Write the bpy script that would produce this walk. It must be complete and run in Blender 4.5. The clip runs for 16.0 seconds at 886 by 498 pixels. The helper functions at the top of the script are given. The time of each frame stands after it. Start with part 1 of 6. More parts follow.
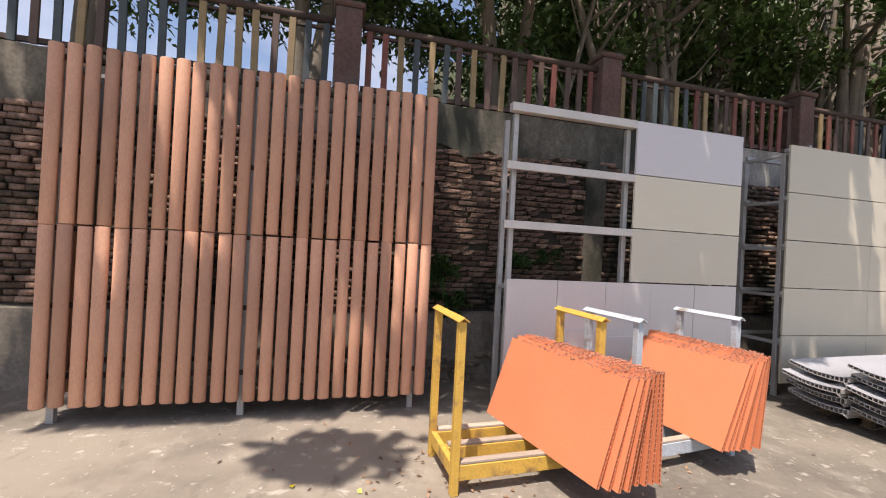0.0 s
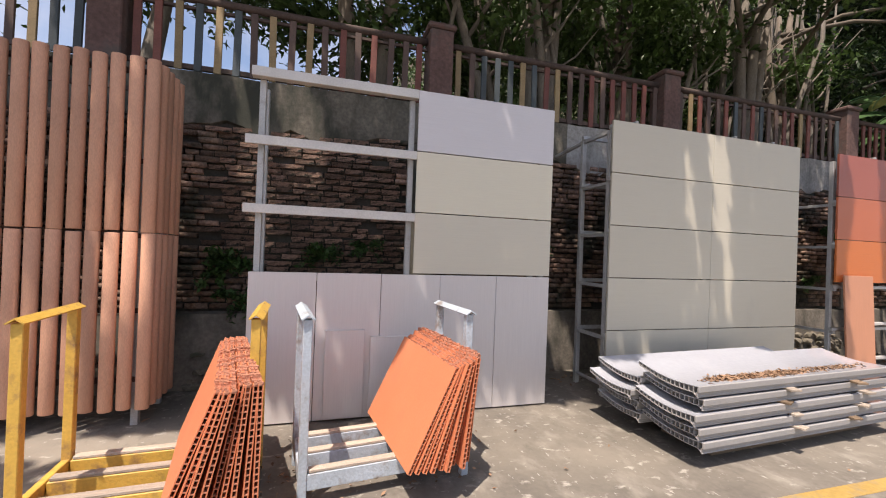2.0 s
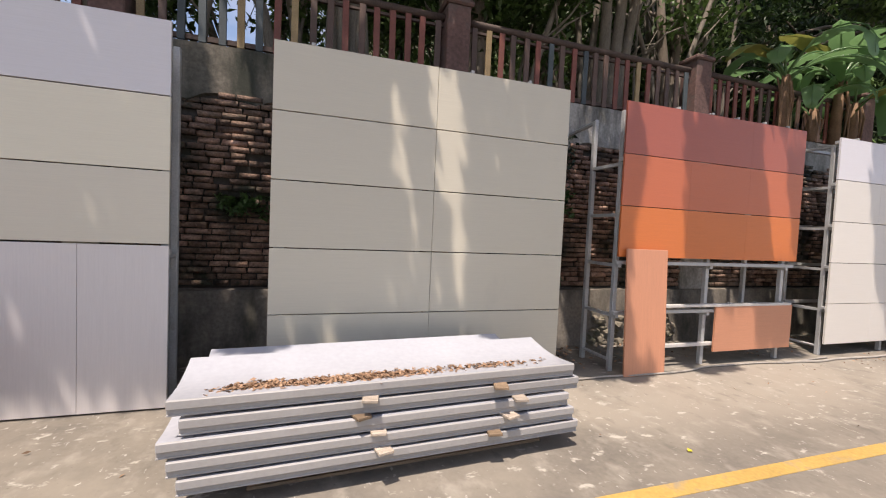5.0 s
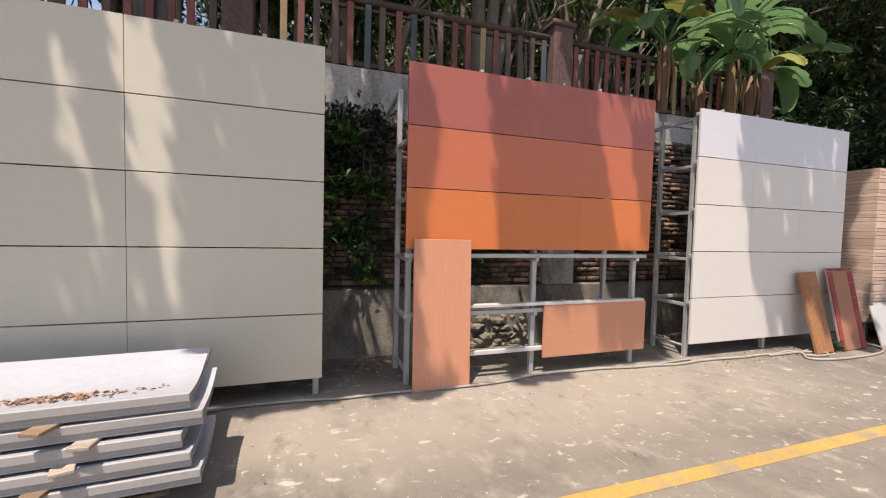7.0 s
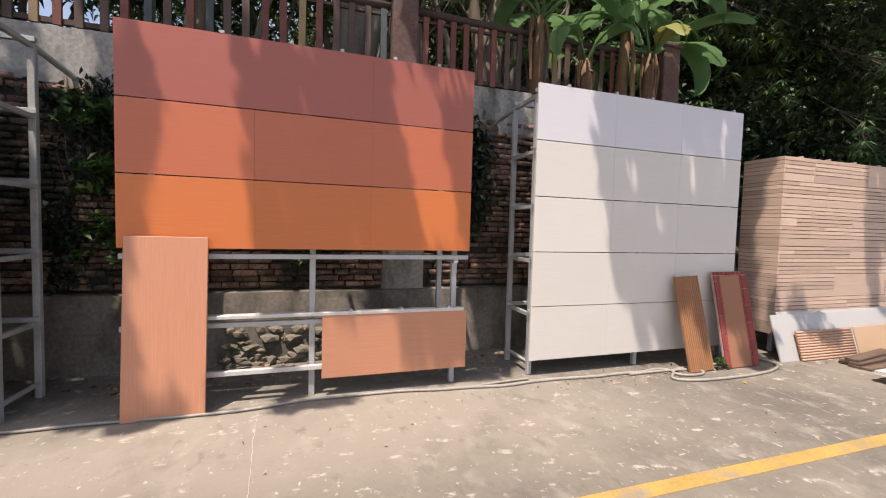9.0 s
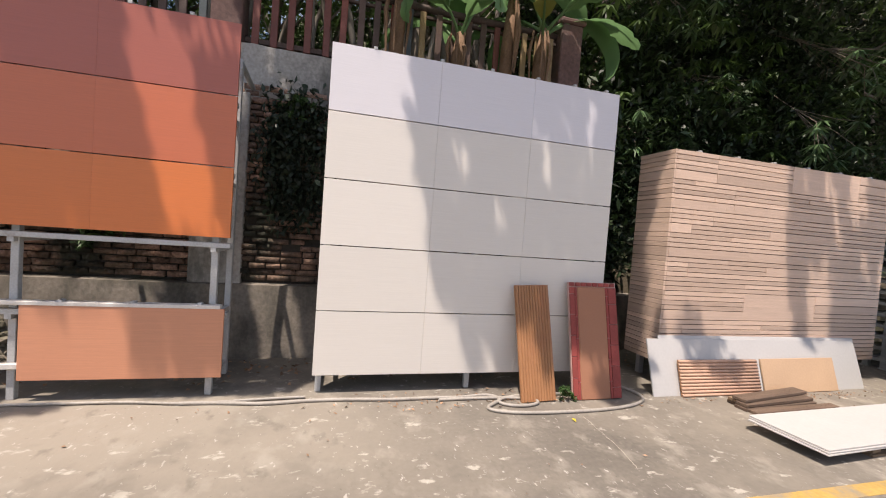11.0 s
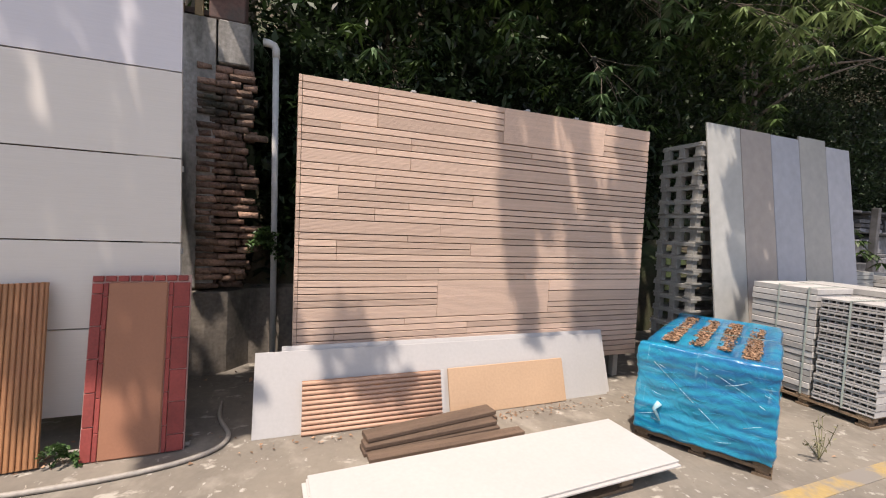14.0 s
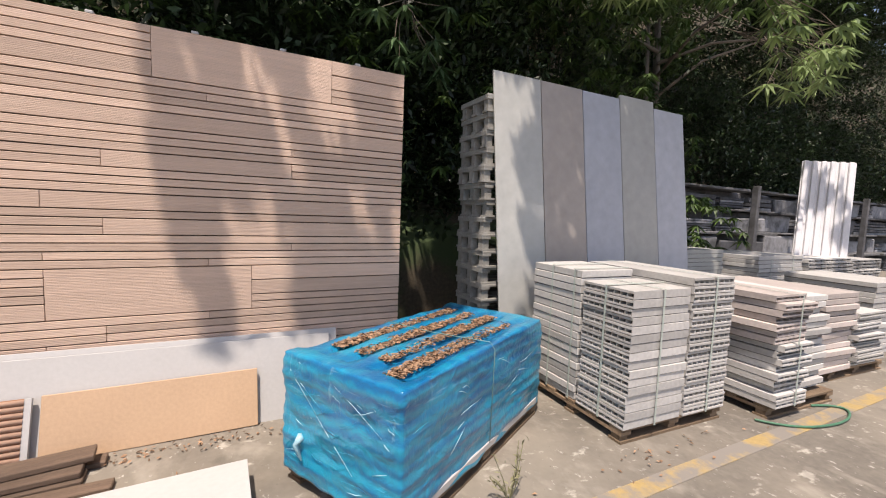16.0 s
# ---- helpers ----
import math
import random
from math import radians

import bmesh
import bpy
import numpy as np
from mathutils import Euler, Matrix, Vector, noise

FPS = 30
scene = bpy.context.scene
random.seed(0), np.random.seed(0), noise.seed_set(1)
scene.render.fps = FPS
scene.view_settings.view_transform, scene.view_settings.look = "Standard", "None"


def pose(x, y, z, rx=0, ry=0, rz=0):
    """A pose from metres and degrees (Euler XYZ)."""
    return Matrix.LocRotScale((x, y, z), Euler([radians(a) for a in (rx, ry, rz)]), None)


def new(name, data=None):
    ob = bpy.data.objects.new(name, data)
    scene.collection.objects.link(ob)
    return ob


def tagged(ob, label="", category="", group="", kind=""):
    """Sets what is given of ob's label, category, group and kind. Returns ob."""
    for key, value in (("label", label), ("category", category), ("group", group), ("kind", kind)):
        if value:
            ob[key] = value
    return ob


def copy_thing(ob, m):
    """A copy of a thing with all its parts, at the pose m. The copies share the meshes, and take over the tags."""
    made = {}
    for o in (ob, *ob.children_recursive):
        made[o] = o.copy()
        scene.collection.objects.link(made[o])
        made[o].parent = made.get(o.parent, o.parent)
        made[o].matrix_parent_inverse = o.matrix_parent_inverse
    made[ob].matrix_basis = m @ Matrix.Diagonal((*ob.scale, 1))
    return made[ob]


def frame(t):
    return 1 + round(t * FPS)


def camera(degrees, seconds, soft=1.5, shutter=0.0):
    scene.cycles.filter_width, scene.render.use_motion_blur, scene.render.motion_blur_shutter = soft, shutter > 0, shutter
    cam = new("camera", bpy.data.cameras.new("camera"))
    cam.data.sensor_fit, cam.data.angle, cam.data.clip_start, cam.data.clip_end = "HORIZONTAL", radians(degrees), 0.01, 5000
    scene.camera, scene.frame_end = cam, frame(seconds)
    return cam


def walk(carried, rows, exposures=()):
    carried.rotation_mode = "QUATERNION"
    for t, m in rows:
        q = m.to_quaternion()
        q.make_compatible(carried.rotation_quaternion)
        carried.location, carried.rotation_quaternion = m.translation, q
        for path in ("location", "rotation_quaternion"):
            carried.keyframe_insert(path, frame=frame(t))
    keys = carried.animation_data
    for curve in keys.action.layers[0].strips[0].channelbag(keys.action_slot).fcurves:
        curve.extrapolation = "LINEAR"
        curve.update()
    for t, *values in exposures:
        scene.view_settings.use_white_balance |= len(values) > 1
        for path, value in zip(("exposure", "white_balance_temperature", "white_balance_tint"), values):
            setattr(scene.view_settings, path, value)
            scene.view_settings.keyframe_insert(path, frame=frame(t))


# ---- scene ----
cam = camera(95.1, 16.0, soft=1.1)
METRES, EYE, TILT, LEAN, TURN = 17.6, 1.5, 0.0, 0.0, -14.4
ROWS = [
    (0.0, 0.0, 0.0, 0.0, -0.01, 0.2, -3.02),
    (0.5, 0.0285, 0.0057, -0.0003, -0.28, 0.52, -3.0),
    (1.0, 0.0609, 0.0132, -0.0009, -0.68, 0.63, -2.66),
    (1.5, 0.0892, 0.0203, -0.001, -1.17, 0.6, -2.39),
    (2.0, 0.118, 0.0283, -0.0009, -1.94, 0.37, -2.13),
    (2.5, 0.1451, 0.0332, -0.0009, -2.67, -0.15, -2.17),
    (3.0, 0.1755, 0.0424, -0.001, -3.29, -0.66, -2.3),
    (5.5, 0.3261, 0.0836, -0.002, -3.43, -2.71, -2.53),
    (6.0, 0.3595, 0.0929, -0.0025, -4.25, -2.59, -1.97),
    (6.5, 0.3886, 0.1008, -0.0022, -4.64, -2.52, -1.63),
    (7.0, 0.4188, 0.1077, -0.0026, -4.41, -2.68, -1.4),
    (7.5, 0.4487, 0.1178, -0.0014, -4.1, -2.88, -1.29),
    (8.0, 0.4814, 0.126, -0.0025, -3.73, -3.03, -1.25),
    (8.5, 0.5135, 0.1351, -0.001, -3.64, -3.0, -1.32),
    (9.0, 0.5425, 0.1383, -0.001, -3.3, -2.87, -1.52),
    (11.5, 0.6933, 0.1837, -0.0041, -0.19, -2.02, -4.5),
    (12.0, 0.723, 0.1966, -0.003, -0.82, -2.08, -4.76),
    (12.5, 0.7544, 0.2077, -0.0032, -1.99, -2.17, -4.48),
    (13.0, 0.7816, 0.2188, -0.0017, -3.32, -2.17, -3.87),
    (13.5, 0.8106, 0.2274, -0.0025, -4.79, -2.51, -3.11),
    (14.0, 0.8398, 0.2399, -0.0024, -6.27, -3.09, -2.53),
    (14.5, 0.8715, 0.2488, -0.0026, -7.56, -4.03, -2.38),
    (15.0, 0.899, 0.2593, -0.0035, -8.61, -4.6, -2.46),
    (15.5, 0.9305, 0.2659, -0.0039, -9.91, -4.9, -2.35),
    (16.0, 0.9597, 0.2719, -0.0044, -11.91, -4.9, -2.12),
]
walk(cam, [(t, pose(0, 0, EYE, TILT, LEAN, TURN) @ pose(METRES * x, METRES * y, METRES * z, 90 + pitch, roll, yaw)) for t, x, y, z, yaw, pitch, roll in ROWS],
     exposures=[(0.0, 0.44, 7000, 18), (9.0, 0.42, 7000, 18), (13.0, 0.36, 7000, 18), (16.0, 0.33, 7000, 18)])


# ---- world, sun, exposure ----
SUN = Vector((0.25, 0.30, -1.0)).normalized()      # the way the sunlight travels
world = bpy.data.worlds.new("world")
scene.world = world
world.use_nodes = True
wn = world.node_tree.nodes
sky = wn.new("ShaderNodeTexSky")
sky.sky_type, sky.sun_disc = "NISHITA", False
sky.sun_elevation, sky.sun_rotation = radians(70), radians(224)
sky.air_density, sky.dust_density, sky.ozone_density = 1.0, 1.8, 1.6
wn["Background"].inputs["Strength"].default_value = 0.15
cloud = wn.new("ShaderNodeTexNoise")
cloud.inputs["Scale"].default_value, cloud.inputs["Detail"].default_value, cloud.inputs["Roughness"].default_value = 3.2, 6, 0.55
cover = wn.new("ShaderNodeMapRange")
cover.inputs["From Min"].default_value, cover.inputs["From Max"].default_value, cover.inputs["To Max"].default_value = 0.47, 0.72, 0.55
heaven = wn.new("ShaderNodeMix")
heaven.data_type = "RGBA"
heaven.inputs["B"].default_value = (5.2, 5.3, 5.6, 1)
coords_w = wn.new("ShaderNodeTexCoord")
for a, b in ((coords_w.outputs["Generated"], cloud.inputs["Vector"]), (cloud.outputs["Fac"], cover.inputs["Value"]), (cover.outputs["Result"], heaven.inputs["Factor"]), (sky.outputs["Color"], heaven.inputs["A"]), (heaven.outputs["Result"], wn["Background"].inputs["Color"])):
    world.node_tree.links.new(a, b)
sun = new("sun", bpy.data.lights.new("sun", "SUN"))
sun.data.energy, sun.data.angle, sun.data.color = 4.75, radians(0.53), (1.0, 0.95, 0.87)
sun.matrix_world = Matrix.Translation((0, 0, 30)) @ SUN.to_track_quat("-Z", "Y").to_matrix().to_4x4()


# ---- materials ----
def surface(name, color, rough=0.7, vary=0.12, scale=3.0, fine=60.0, bump=0.15, stretch=(1, 1, 1), metal=0.0,
            each=0.0, stain=None, stain_at=(0.55, 0.7), stain_scale=1.2, spec=0.5, stain_stretch=(1, 1, 1), coords="Object", bump_far=0.01):
    """A matte surface: colour varied at two scales, stains, fine relief, and a shade of its own for each object."""
    m = bpy.data.materials.new(name)
    m.use_nodes = True
    n, l = m.node_tree.nodes, m.node_tree.links
    bsdf = n["Principled BSDF"]
    tc = n.new("ShaderNodeTexCoord")
    mp = n.new("ShaderNodeMapping")
    mp.inputs["Scale"].default_value = stretch
    l.new(tc.outputs[coords], mp.inputs["Vector"])
    big, small = n.new("ShaderNodeTexNoise"), n.new("ShaderNodeTexNoise")
    for t, sc, d in ((big, scale, 5), (small, fine, 3)):
        t.inputs["Scale"].default_value, t.inputs["Detail"].default_value = sc, d
        l.new(mp.outputs["Vector"], t.inputs["Vector"])
    both = n.new("ShaderNodeMath")
    both.operation = "ADD"
    l.new(big.outputs["Fac"], both.inputs[0])
    l.new(small.outputs["Fac"], both.inputs[1])
    ramp = n.new("ShaderNodeMapRange")
    ramp.inputs["From Min"].default_value, ramp.inputs["From Max"].default_value = 0.65, 1.35
    ramp.inputs["To Min"].default_value, ramp.inputs["To Max"].default_value = 1 - vary, 1 + vary
    l.new(both.outputs[0], ramp.inputs["Value"])
    shade = ramp.outputs["Result"]
    if each:
        info = n.new("ShaderNodeObjectInfo")
        own = n.new("ShaderNodeMapRange")
        own.inputs["To Min"].default_value, own.inputs["To Max"].default_value = 1 - each, 1 + each
        l.new(info.outputs["Random"], own.inputs["Value"])
        mul = n.new("ShaderNodeMath")
        mul.operation = "MULTIPLY"
        l.new(shade, mul.inputs[0])
        l.new(own.outputs["Result"], mul.inputs[1])
        shade = mul.outputs[0]
    tint = n.new("ShaderNodeVectorMath")
    tint.operation = "SCALE"
    tint.inputs[0].default_value = color
    l.new(shade, tint.inputs["Scale"])
    out = tint.outputs["Vector"]
    if stain:
        sm = n.new("ShaderNodeMapping")
        sm.inputs["Scale"].default_value = stain_stretch
        l.new(tc.outputs[coords], sm.inputs["Vector"])
        st = n.new("ShaderNodeTexNoise")
        st.inputs["Scale"].default_value, st.inputs["Detail"].default_value, st.inputs["Roughness"].default_value = stain_scale, 7, 0.65
        l.new(sm.outputs["Vector"], st.inputs["Vector"])
        sr = n.new("ShaderNodeMapRange")
        sr.inputs["From Min"].default_value, sr.inputs["From Max"].default_value = stain_at
        l.new(st.outputs["Fac"], sr.inputs["Value"])
        mix = n.new("ShaderNodeMix")
        mix.data_type = "RGBA"
        l.new(sr.outputs["Result"], mix.inputs["Factor"])
        l.new(out, mix.inputs["A"])
        mix.inputs["B"].default_value = (*stain, 1)
        out = mix.outputs["Result"]
    l.new(out, bsdf.inputs["Base Color"])
    bsdf.inputs["Roughness"].default_value, bsdf.inputs["Metallic"].default_value = rough, metal
    bsdf.inputs["Specular IOR Level"].default_value = spec
    if bump:
        b = n.new("ShaderNodeBump")
        b.inputs["Strength"].default_value, b.inputs["Distance"].default_value = bump, bump_far
        l.new(both.outputs[0], b.inputs["Height"])
        l.new(b.outputs["Normal"], bsdf.inputs["Normal"])
    return m


def ribbed(m, per_metre, depth, shade):
    """Adds fine level ribs to a material: relief and a slight change of tone."""
    n, l = m.node_tree.nodes, m.node_tree.links
    bsdf = n["Principled BSDF"]
    tc = n.new("ShaderNodeTexCoord")
    wave = n.new("ShaderNodeTexWave")
    wave.bands_direction = "Z"
    wave.inputs["Scale"].default_value, wave.inputs["Distortion"].default_value = per_metre * 0.314, 0.4
    l.new(tc.outputs["Object"], wave.inputs["Vector"])
    rng = n.new("ShaderNodeMapRange")
    rng.inputs["To Min"].default_value, rng.inputs["To Max"].default_value = 1 - shade, 1 + shade
    l.new(wave.outputs["Fac"], rng.inputs["Value"])
    mul = n.new("ShaderNodeVectorMath")
    mul.operation = "SCALE"
    l.new(bsdf.inputs["Base Color"].links[0].from_socket, mul.inputs[0])
    l.new(rng.outputs["Result"], mul.inputs["Scale"])
    l.new(mul.outputs["Vector"], bsdf.inputs["Base Color"])
    b = n.new("ShaderNodeBump")
    b.inputs["Strength"].default_value, b.inputs["Distance"].default_value = 0.6, depth
    l.new(wave.outputs["Fac"], b.inputs["Height"])
    l.new(bsdf.inputs["Normal"].links[0].from_socket, b.inputs["Normal"])
    l.new(b.outputs["Normal"], bsdf.inputs["Normal"])
    return m


def leafy(name, color, vary=0.35, through_light=0.25, rough=0.5):
    """Leaves: each island has a green of its own, and some light comes through."""
    m = bpy.data.materials.new(name)
    m.use_nodes = True
    n, l = m.node_tree.nodes, m.node_tree.links
    bsdf = n["Principled BSDF"]
    geo = n.new("ShaderNodeNewGeometry")
    rng = n.new("ShaderNodeMapRange")
    rng.inputs["To Min"].default_value, rng.inputs["To Max"].default_value = 1 - vary, 1 + vary
    l.new(geo.outputs["Random Per Island"], rng.inputs["Value"])
    tint = n.new("ShaderNodeVectorMath")
    tint.operation = "SCALE"
    tint.inputs[0].default_value = color
    l.new(rng.outputs["Result"], tint.inputs["Scale"])
    l.new(tint.outputs["Vector"], bsdf.inputs["Base Color"])
    bsdf.inputs["Roughness"].default_value = rough
    tr = n.new("ShaderNodeBsdfTranslucent")
    l.new(tint.outputs["Vector"], tr.inputs["Color"])
    mix = n.new("ShaderNodeMixShader")
    mix.inputs["Fac"].default_value = through_light
    l.new(bsdf.outputs["BSDF"], mix.inputs[1])
    l.new(tr.outputs["BSDF"], mix.inputs[2])
    l.new(mix.outputs["Shader"], n["Material Output"].inputs["Surface"])
    return m




def yard_concrete():
    """Worn concrete: grey and sandy fields, pale scuffs and flecks, dark damp spots, fine grain."""
    m = surface("yard_concrete", (0.155, 0.138, 0.116), 0.88, 0.18, 1.1, 26, 0.3, stain=(0.255, 0.225, 0.18), stain_at=(0.42, 0.72), stain_scale=0.55, spec=0.3)
    n, l = m.node_tree.nodes, m.node_tree.links
    bsdf = n["Principled BSDF"]
    tc = n.new("ShaderNodeTexCoord")
    col = bsdf.inputs["Base Color"].links[0].from_socket
    # paler tone painted before the stands, in large fields, dropped where they shade it
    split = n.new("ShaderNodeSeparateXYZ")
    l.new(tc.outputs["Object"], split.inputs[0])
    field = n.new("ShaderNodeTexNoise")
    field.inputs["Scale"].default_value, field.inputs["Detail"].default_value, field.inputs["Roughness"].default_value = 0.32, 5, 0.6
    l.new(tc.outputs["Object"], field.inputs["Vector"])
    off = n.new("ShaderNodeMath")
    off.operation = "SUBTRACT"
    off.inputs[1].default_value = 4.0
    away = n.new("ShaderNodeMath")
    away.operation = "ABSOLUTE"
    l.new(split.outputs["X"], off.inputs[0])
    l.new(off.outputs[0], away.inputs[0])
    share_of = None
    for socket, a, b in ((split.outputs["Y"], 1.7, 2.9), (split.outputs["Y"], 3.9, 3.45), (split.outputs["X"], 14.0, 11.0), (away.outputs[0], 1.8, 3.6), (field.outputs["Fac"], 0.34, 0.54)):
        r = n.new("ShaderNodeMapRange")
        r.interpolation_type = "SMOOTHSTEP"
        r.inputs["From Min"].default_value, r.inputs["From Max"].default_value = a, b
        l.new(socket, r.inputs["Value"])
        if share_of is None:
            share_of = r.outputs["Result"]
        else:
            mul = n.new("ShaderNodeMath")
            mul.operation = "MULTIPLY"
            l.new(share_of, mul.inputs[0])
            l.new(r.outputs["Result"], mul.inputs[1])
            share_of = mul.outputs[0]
    pale_band = n.new("ShaderNodeMix")
    pale_band.data_type = "RGBA"
    pale_band.inputs["B"].default_value = (0.285, 0.252, 0.205, 1)
    l.new(share_of, pale_band.inputs["Factor"])
    l.new(col, pale_band.inputs["A"])
    col = pale_band.outputs["Result"]
    for scale, stretch, lo, hi, colour, amount in ((4.0, (1, 0.75, 1), 0.54, 0.72, (0.33, 0.30, 0.25), 0.7), (9, (0.6, 1, 1), 0.61, 0.68, (0.45, 0.42, 0.36), 0.75), (24, (1, 0.5, 1), 0.635, 0.70, (0.48, 0.45, 0.40), 0.75), (1.7, (1, 1, 1), 0.55, 0.75, (0.125, 0.112, 0.094), 0.55), (6.0, (1, 0.6, 1), 0.60, 0.72, (0.12, 0.108, 0.09), 0.5), (34, (1, 1, 1), 0.66, 0.73, (0.10, 0.09, 0.075), 0.6)):
        mp = n.new("ShaderNodeMapping")
        mp.inputs["Scale"].default_value = stretch
        mp.inputs["Rotation"].default_value = (0, 0, 0.5)
        l.new(tc.outputs["Object"], mp.inputs["Vector"])
        t = n.new("ShaderNodeTexNoise")
        t.inputs["Scale"].default_value, t.inputs["Detail"].default_value, t.inputs["Roughness"].default_value, t.inputs["Distortion"].default_value = scale, 4, 0.6, 0.0
        l.new(mp.outputs["Vector"], t.inputs["Vector"])
        r = n.new("ShaderNodeMapRange")
        r.inputs["From Min"].default_value, r.inputs["From Max"].default_value, r.inputs["To Max"].default_value = lo, hi, amount
        l.new(t.outputs["Fac"], r.inputs["Value"])
        mix = n.new("ShaderNodeMix")
        mix.data_type = "RGBA"
        l.new(r.outputs["Result"], mix.inputs["Factor"])
        l.new(col, mix.inputs["A"])
        mix.inputs["B"].default_value = (*colour, 1)
        col = mix.outputs["Result"]
    l.new(col, bsdf.inputs["Base Color"])
    return m


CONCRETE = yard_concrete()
EARTH = surface("leaf_litter_earth", (0.07, 0.055, 0.035), 0.95, 0.4, 1.2, 25, 0.6, stain=(0.035, 0.055, 0.018), stain_at=(0.45, 0.6), stain_scale=0.7)
MORTAR = surface("wall_mortar", (0.055, 0.048, 0.04), 0.95, 0.35, 2.0, 40, 0.5, stain=(0.03, 0.035, 0.02), stain_at=(0.5, 0.68))
BRICK = surface("old_wall_brick", (0.29, 0.18, 0.13), 0.92, 0.5, 5.0, 60, 0.9, each=0.5, stain=(0.045, 0.042, 0.03), stain_at=(0.47, 0.60), stain_scale=2.0, coords="Generated", bump_far=0.02)
BRICKS = surface("old_wall_bricks", (0.29, 0.18, 0.13), 0.92, 0.5, 6.0, 45, 0.9, stain=(0.04, 0.04, 0.027), stain_at=(0.44, 0.60), stain_scale=1.3, bump_far=0.02)
geo_node = BRICKS.node_tree.nodes.new("ShaderNodeNewGeometry")
isle = BRICKS.node_tree.nodes.new("ShaderNodeMapRange")
isle.inputs["To Min"].default_value, isle.inputs["To Max"].default_value = 0.45, 1.45
tone = BRICKS.node_tree.nodes.new("ShaderNodeVectorMath")
tone.operation = "SCALE"
BRICKS.node_tree.links.new(geo_node.outputs["Random Per Island"], isle.inputs["Value"])
BRICKS.node_tree.links.new(BRICKS.node_tree.nodes["Principled BSDF"].inputs["Base Color"].links[0].from_socket, tone.inputs[0])
BRICKS.node_tree.links.new(isle.outputs["Result"], tone.inputs["Scale"])
BRICKS.node_tree.links.new(tone.outputs["Vector"], BRICKS.node_tree.nodes["Principled BSDF"].inputs["Base Color"])
PLASTER = surface("stained_plaster", (0.34, 0.32, 0.29), 0.9, 0.35, 1.6, 30, 0.35, stain=(0.07, 0.068, 0.058), stain_at=(0.48, 0.66), stain_scale=1.4, stain_stretch=(1.6, 1.6, 0.45))
PLASTER_OLD = surface("mossy_dark_plaster", (0.16, 0.14, 0.11), 0.9, 0.4, 1.6, 30, 0.45, stain=(0.04, 0.042, 0.03), stain_at=(0.40, 0.60), stain_scale=1.4, stain_stretch=(1.4, 1.4, 0.6))
FOOTING = surface("footing_concrete", (0.19, 0.165, 0.135), 0.9, 0.35, 1.6, 30, 0.4, stain=(0.05, 0.05, 0.038), stain_at=(0.45, 0.65), stain_scale=1.4, stain_stretch=(1.3, 1.3, 0.6))
POSTRED = surface("red_painted_brick_post", (0.14, 0.08, 0.068), 0.85, 0.35, 3.0, 30, 0.4, stain=(0.10, 0.085, 0.075), stain_at=(0.5, 0.65), stain_scale=2.5)
RAIL = surface("rusty_fence_rail", (0.075, 0.05, 0.04), 0.8, 0.4, 5, 60, 0.3)
BARS = [surface("fence_bar_" + k, c, 0.6, 0.3, 6, 70, 0.2, each=0.2) for k, c in
        (("red", (0.19, 0.06, 0.042)), ("ochre", (0.29, 0.205, 0.10)), ("teal", (0.055, 0.07, 0.075)), ("brown", (0.10, 0.06, 0.045)))]
STEEL = surface("galvanised_steel", (0.43, 0.43, 0.42), 0.5, 0.2, 5, 80, 0.1, metal=0.2, stain=(0.25, 0.2, 0.16), stain_at=(0.58, 0.75), stain_scale=4)
ALU = surface("pale_aluminium_rail", (0.60, 0.57, 0.53), 0.5, 0.12, 5, 80, 0.1, metal=0.2)


def cladding(name, color, each=0.03, vary=0.05, rough=0.40, stretch=(1.5, 1, 90), spec=0.6, stain=None):
    return surface(name, color, rough, vary, 1.6, 9, 0.12, stretch, each=each, spec=spec, bump_far=0.004, stain=stain, stain_at=(0.62, 0.9), stain_scale=1.6, stain_stretch=(1, 1, 0.4))


BEIGE = cladding("beige_grey_panel", (0.535, 0.495, 0.395), stain=(0.44, 0.41, 0.335))
LILAC = cladding("lilac_grey_panel", (0.61, 0.59, 0.60))
CREAM = cladding("cream_panel", (0.68, 0.63, 0.495))
SAND = cladding("sand_panel", (0.60, 0.555, 0.45))
PINKWHITE = cladding("pinkish_white_panel", (0.64, 0.60, 0.575), stretch=(60, 1, 1.5))
RUST = cladding("rust_red_panel", (0.36, 0.10, 0.066), vary=0.08)
BURNT = cladding("burnt_orange_panel", (0.52, 0.14, 0.062), vary=0.08)
ORANGE = cladding("bright_orange_panel", (0.60, 0.165, 0.043), vary=0.08)
SALMON = cladding("salmon_terracotta_panel", (0.56, 0.25, 0.145), vary=0.1, stretch=(60, 1, 1.5))
SALMON_H = cladding("salmon_terracotta_long_panel", (0.56, 0.25, 0.145), vary=0.1)
WHITE = cladding("warm_white_panel", (0.67, 0.63, 0.57))
LILACWHITE = cladding("cool_white_panel", (0.66, 0.64, 0.66))
TUBE = surface("terracotta_tube", (0.55, 0.295, 0.19), 0.7, 0.2, 2.0, 60, 0.15, (4, 4, 0.8), each=0.2)
TILE = surface("orange_terracotta_sheet", (0.62, 0.205, 0.095), 0.65, 0.07, 3, 60, 0.12, each=0.06, stain=(0.55, 0.2, 0.1), stain_at=(0.6, 0.8), stain_scale=2)
TILE_EDGE = surface("broken_terracotta_edge", (0.42, 0.18, 0.11), 0.85, 0.3, 20, 90, 0.5)
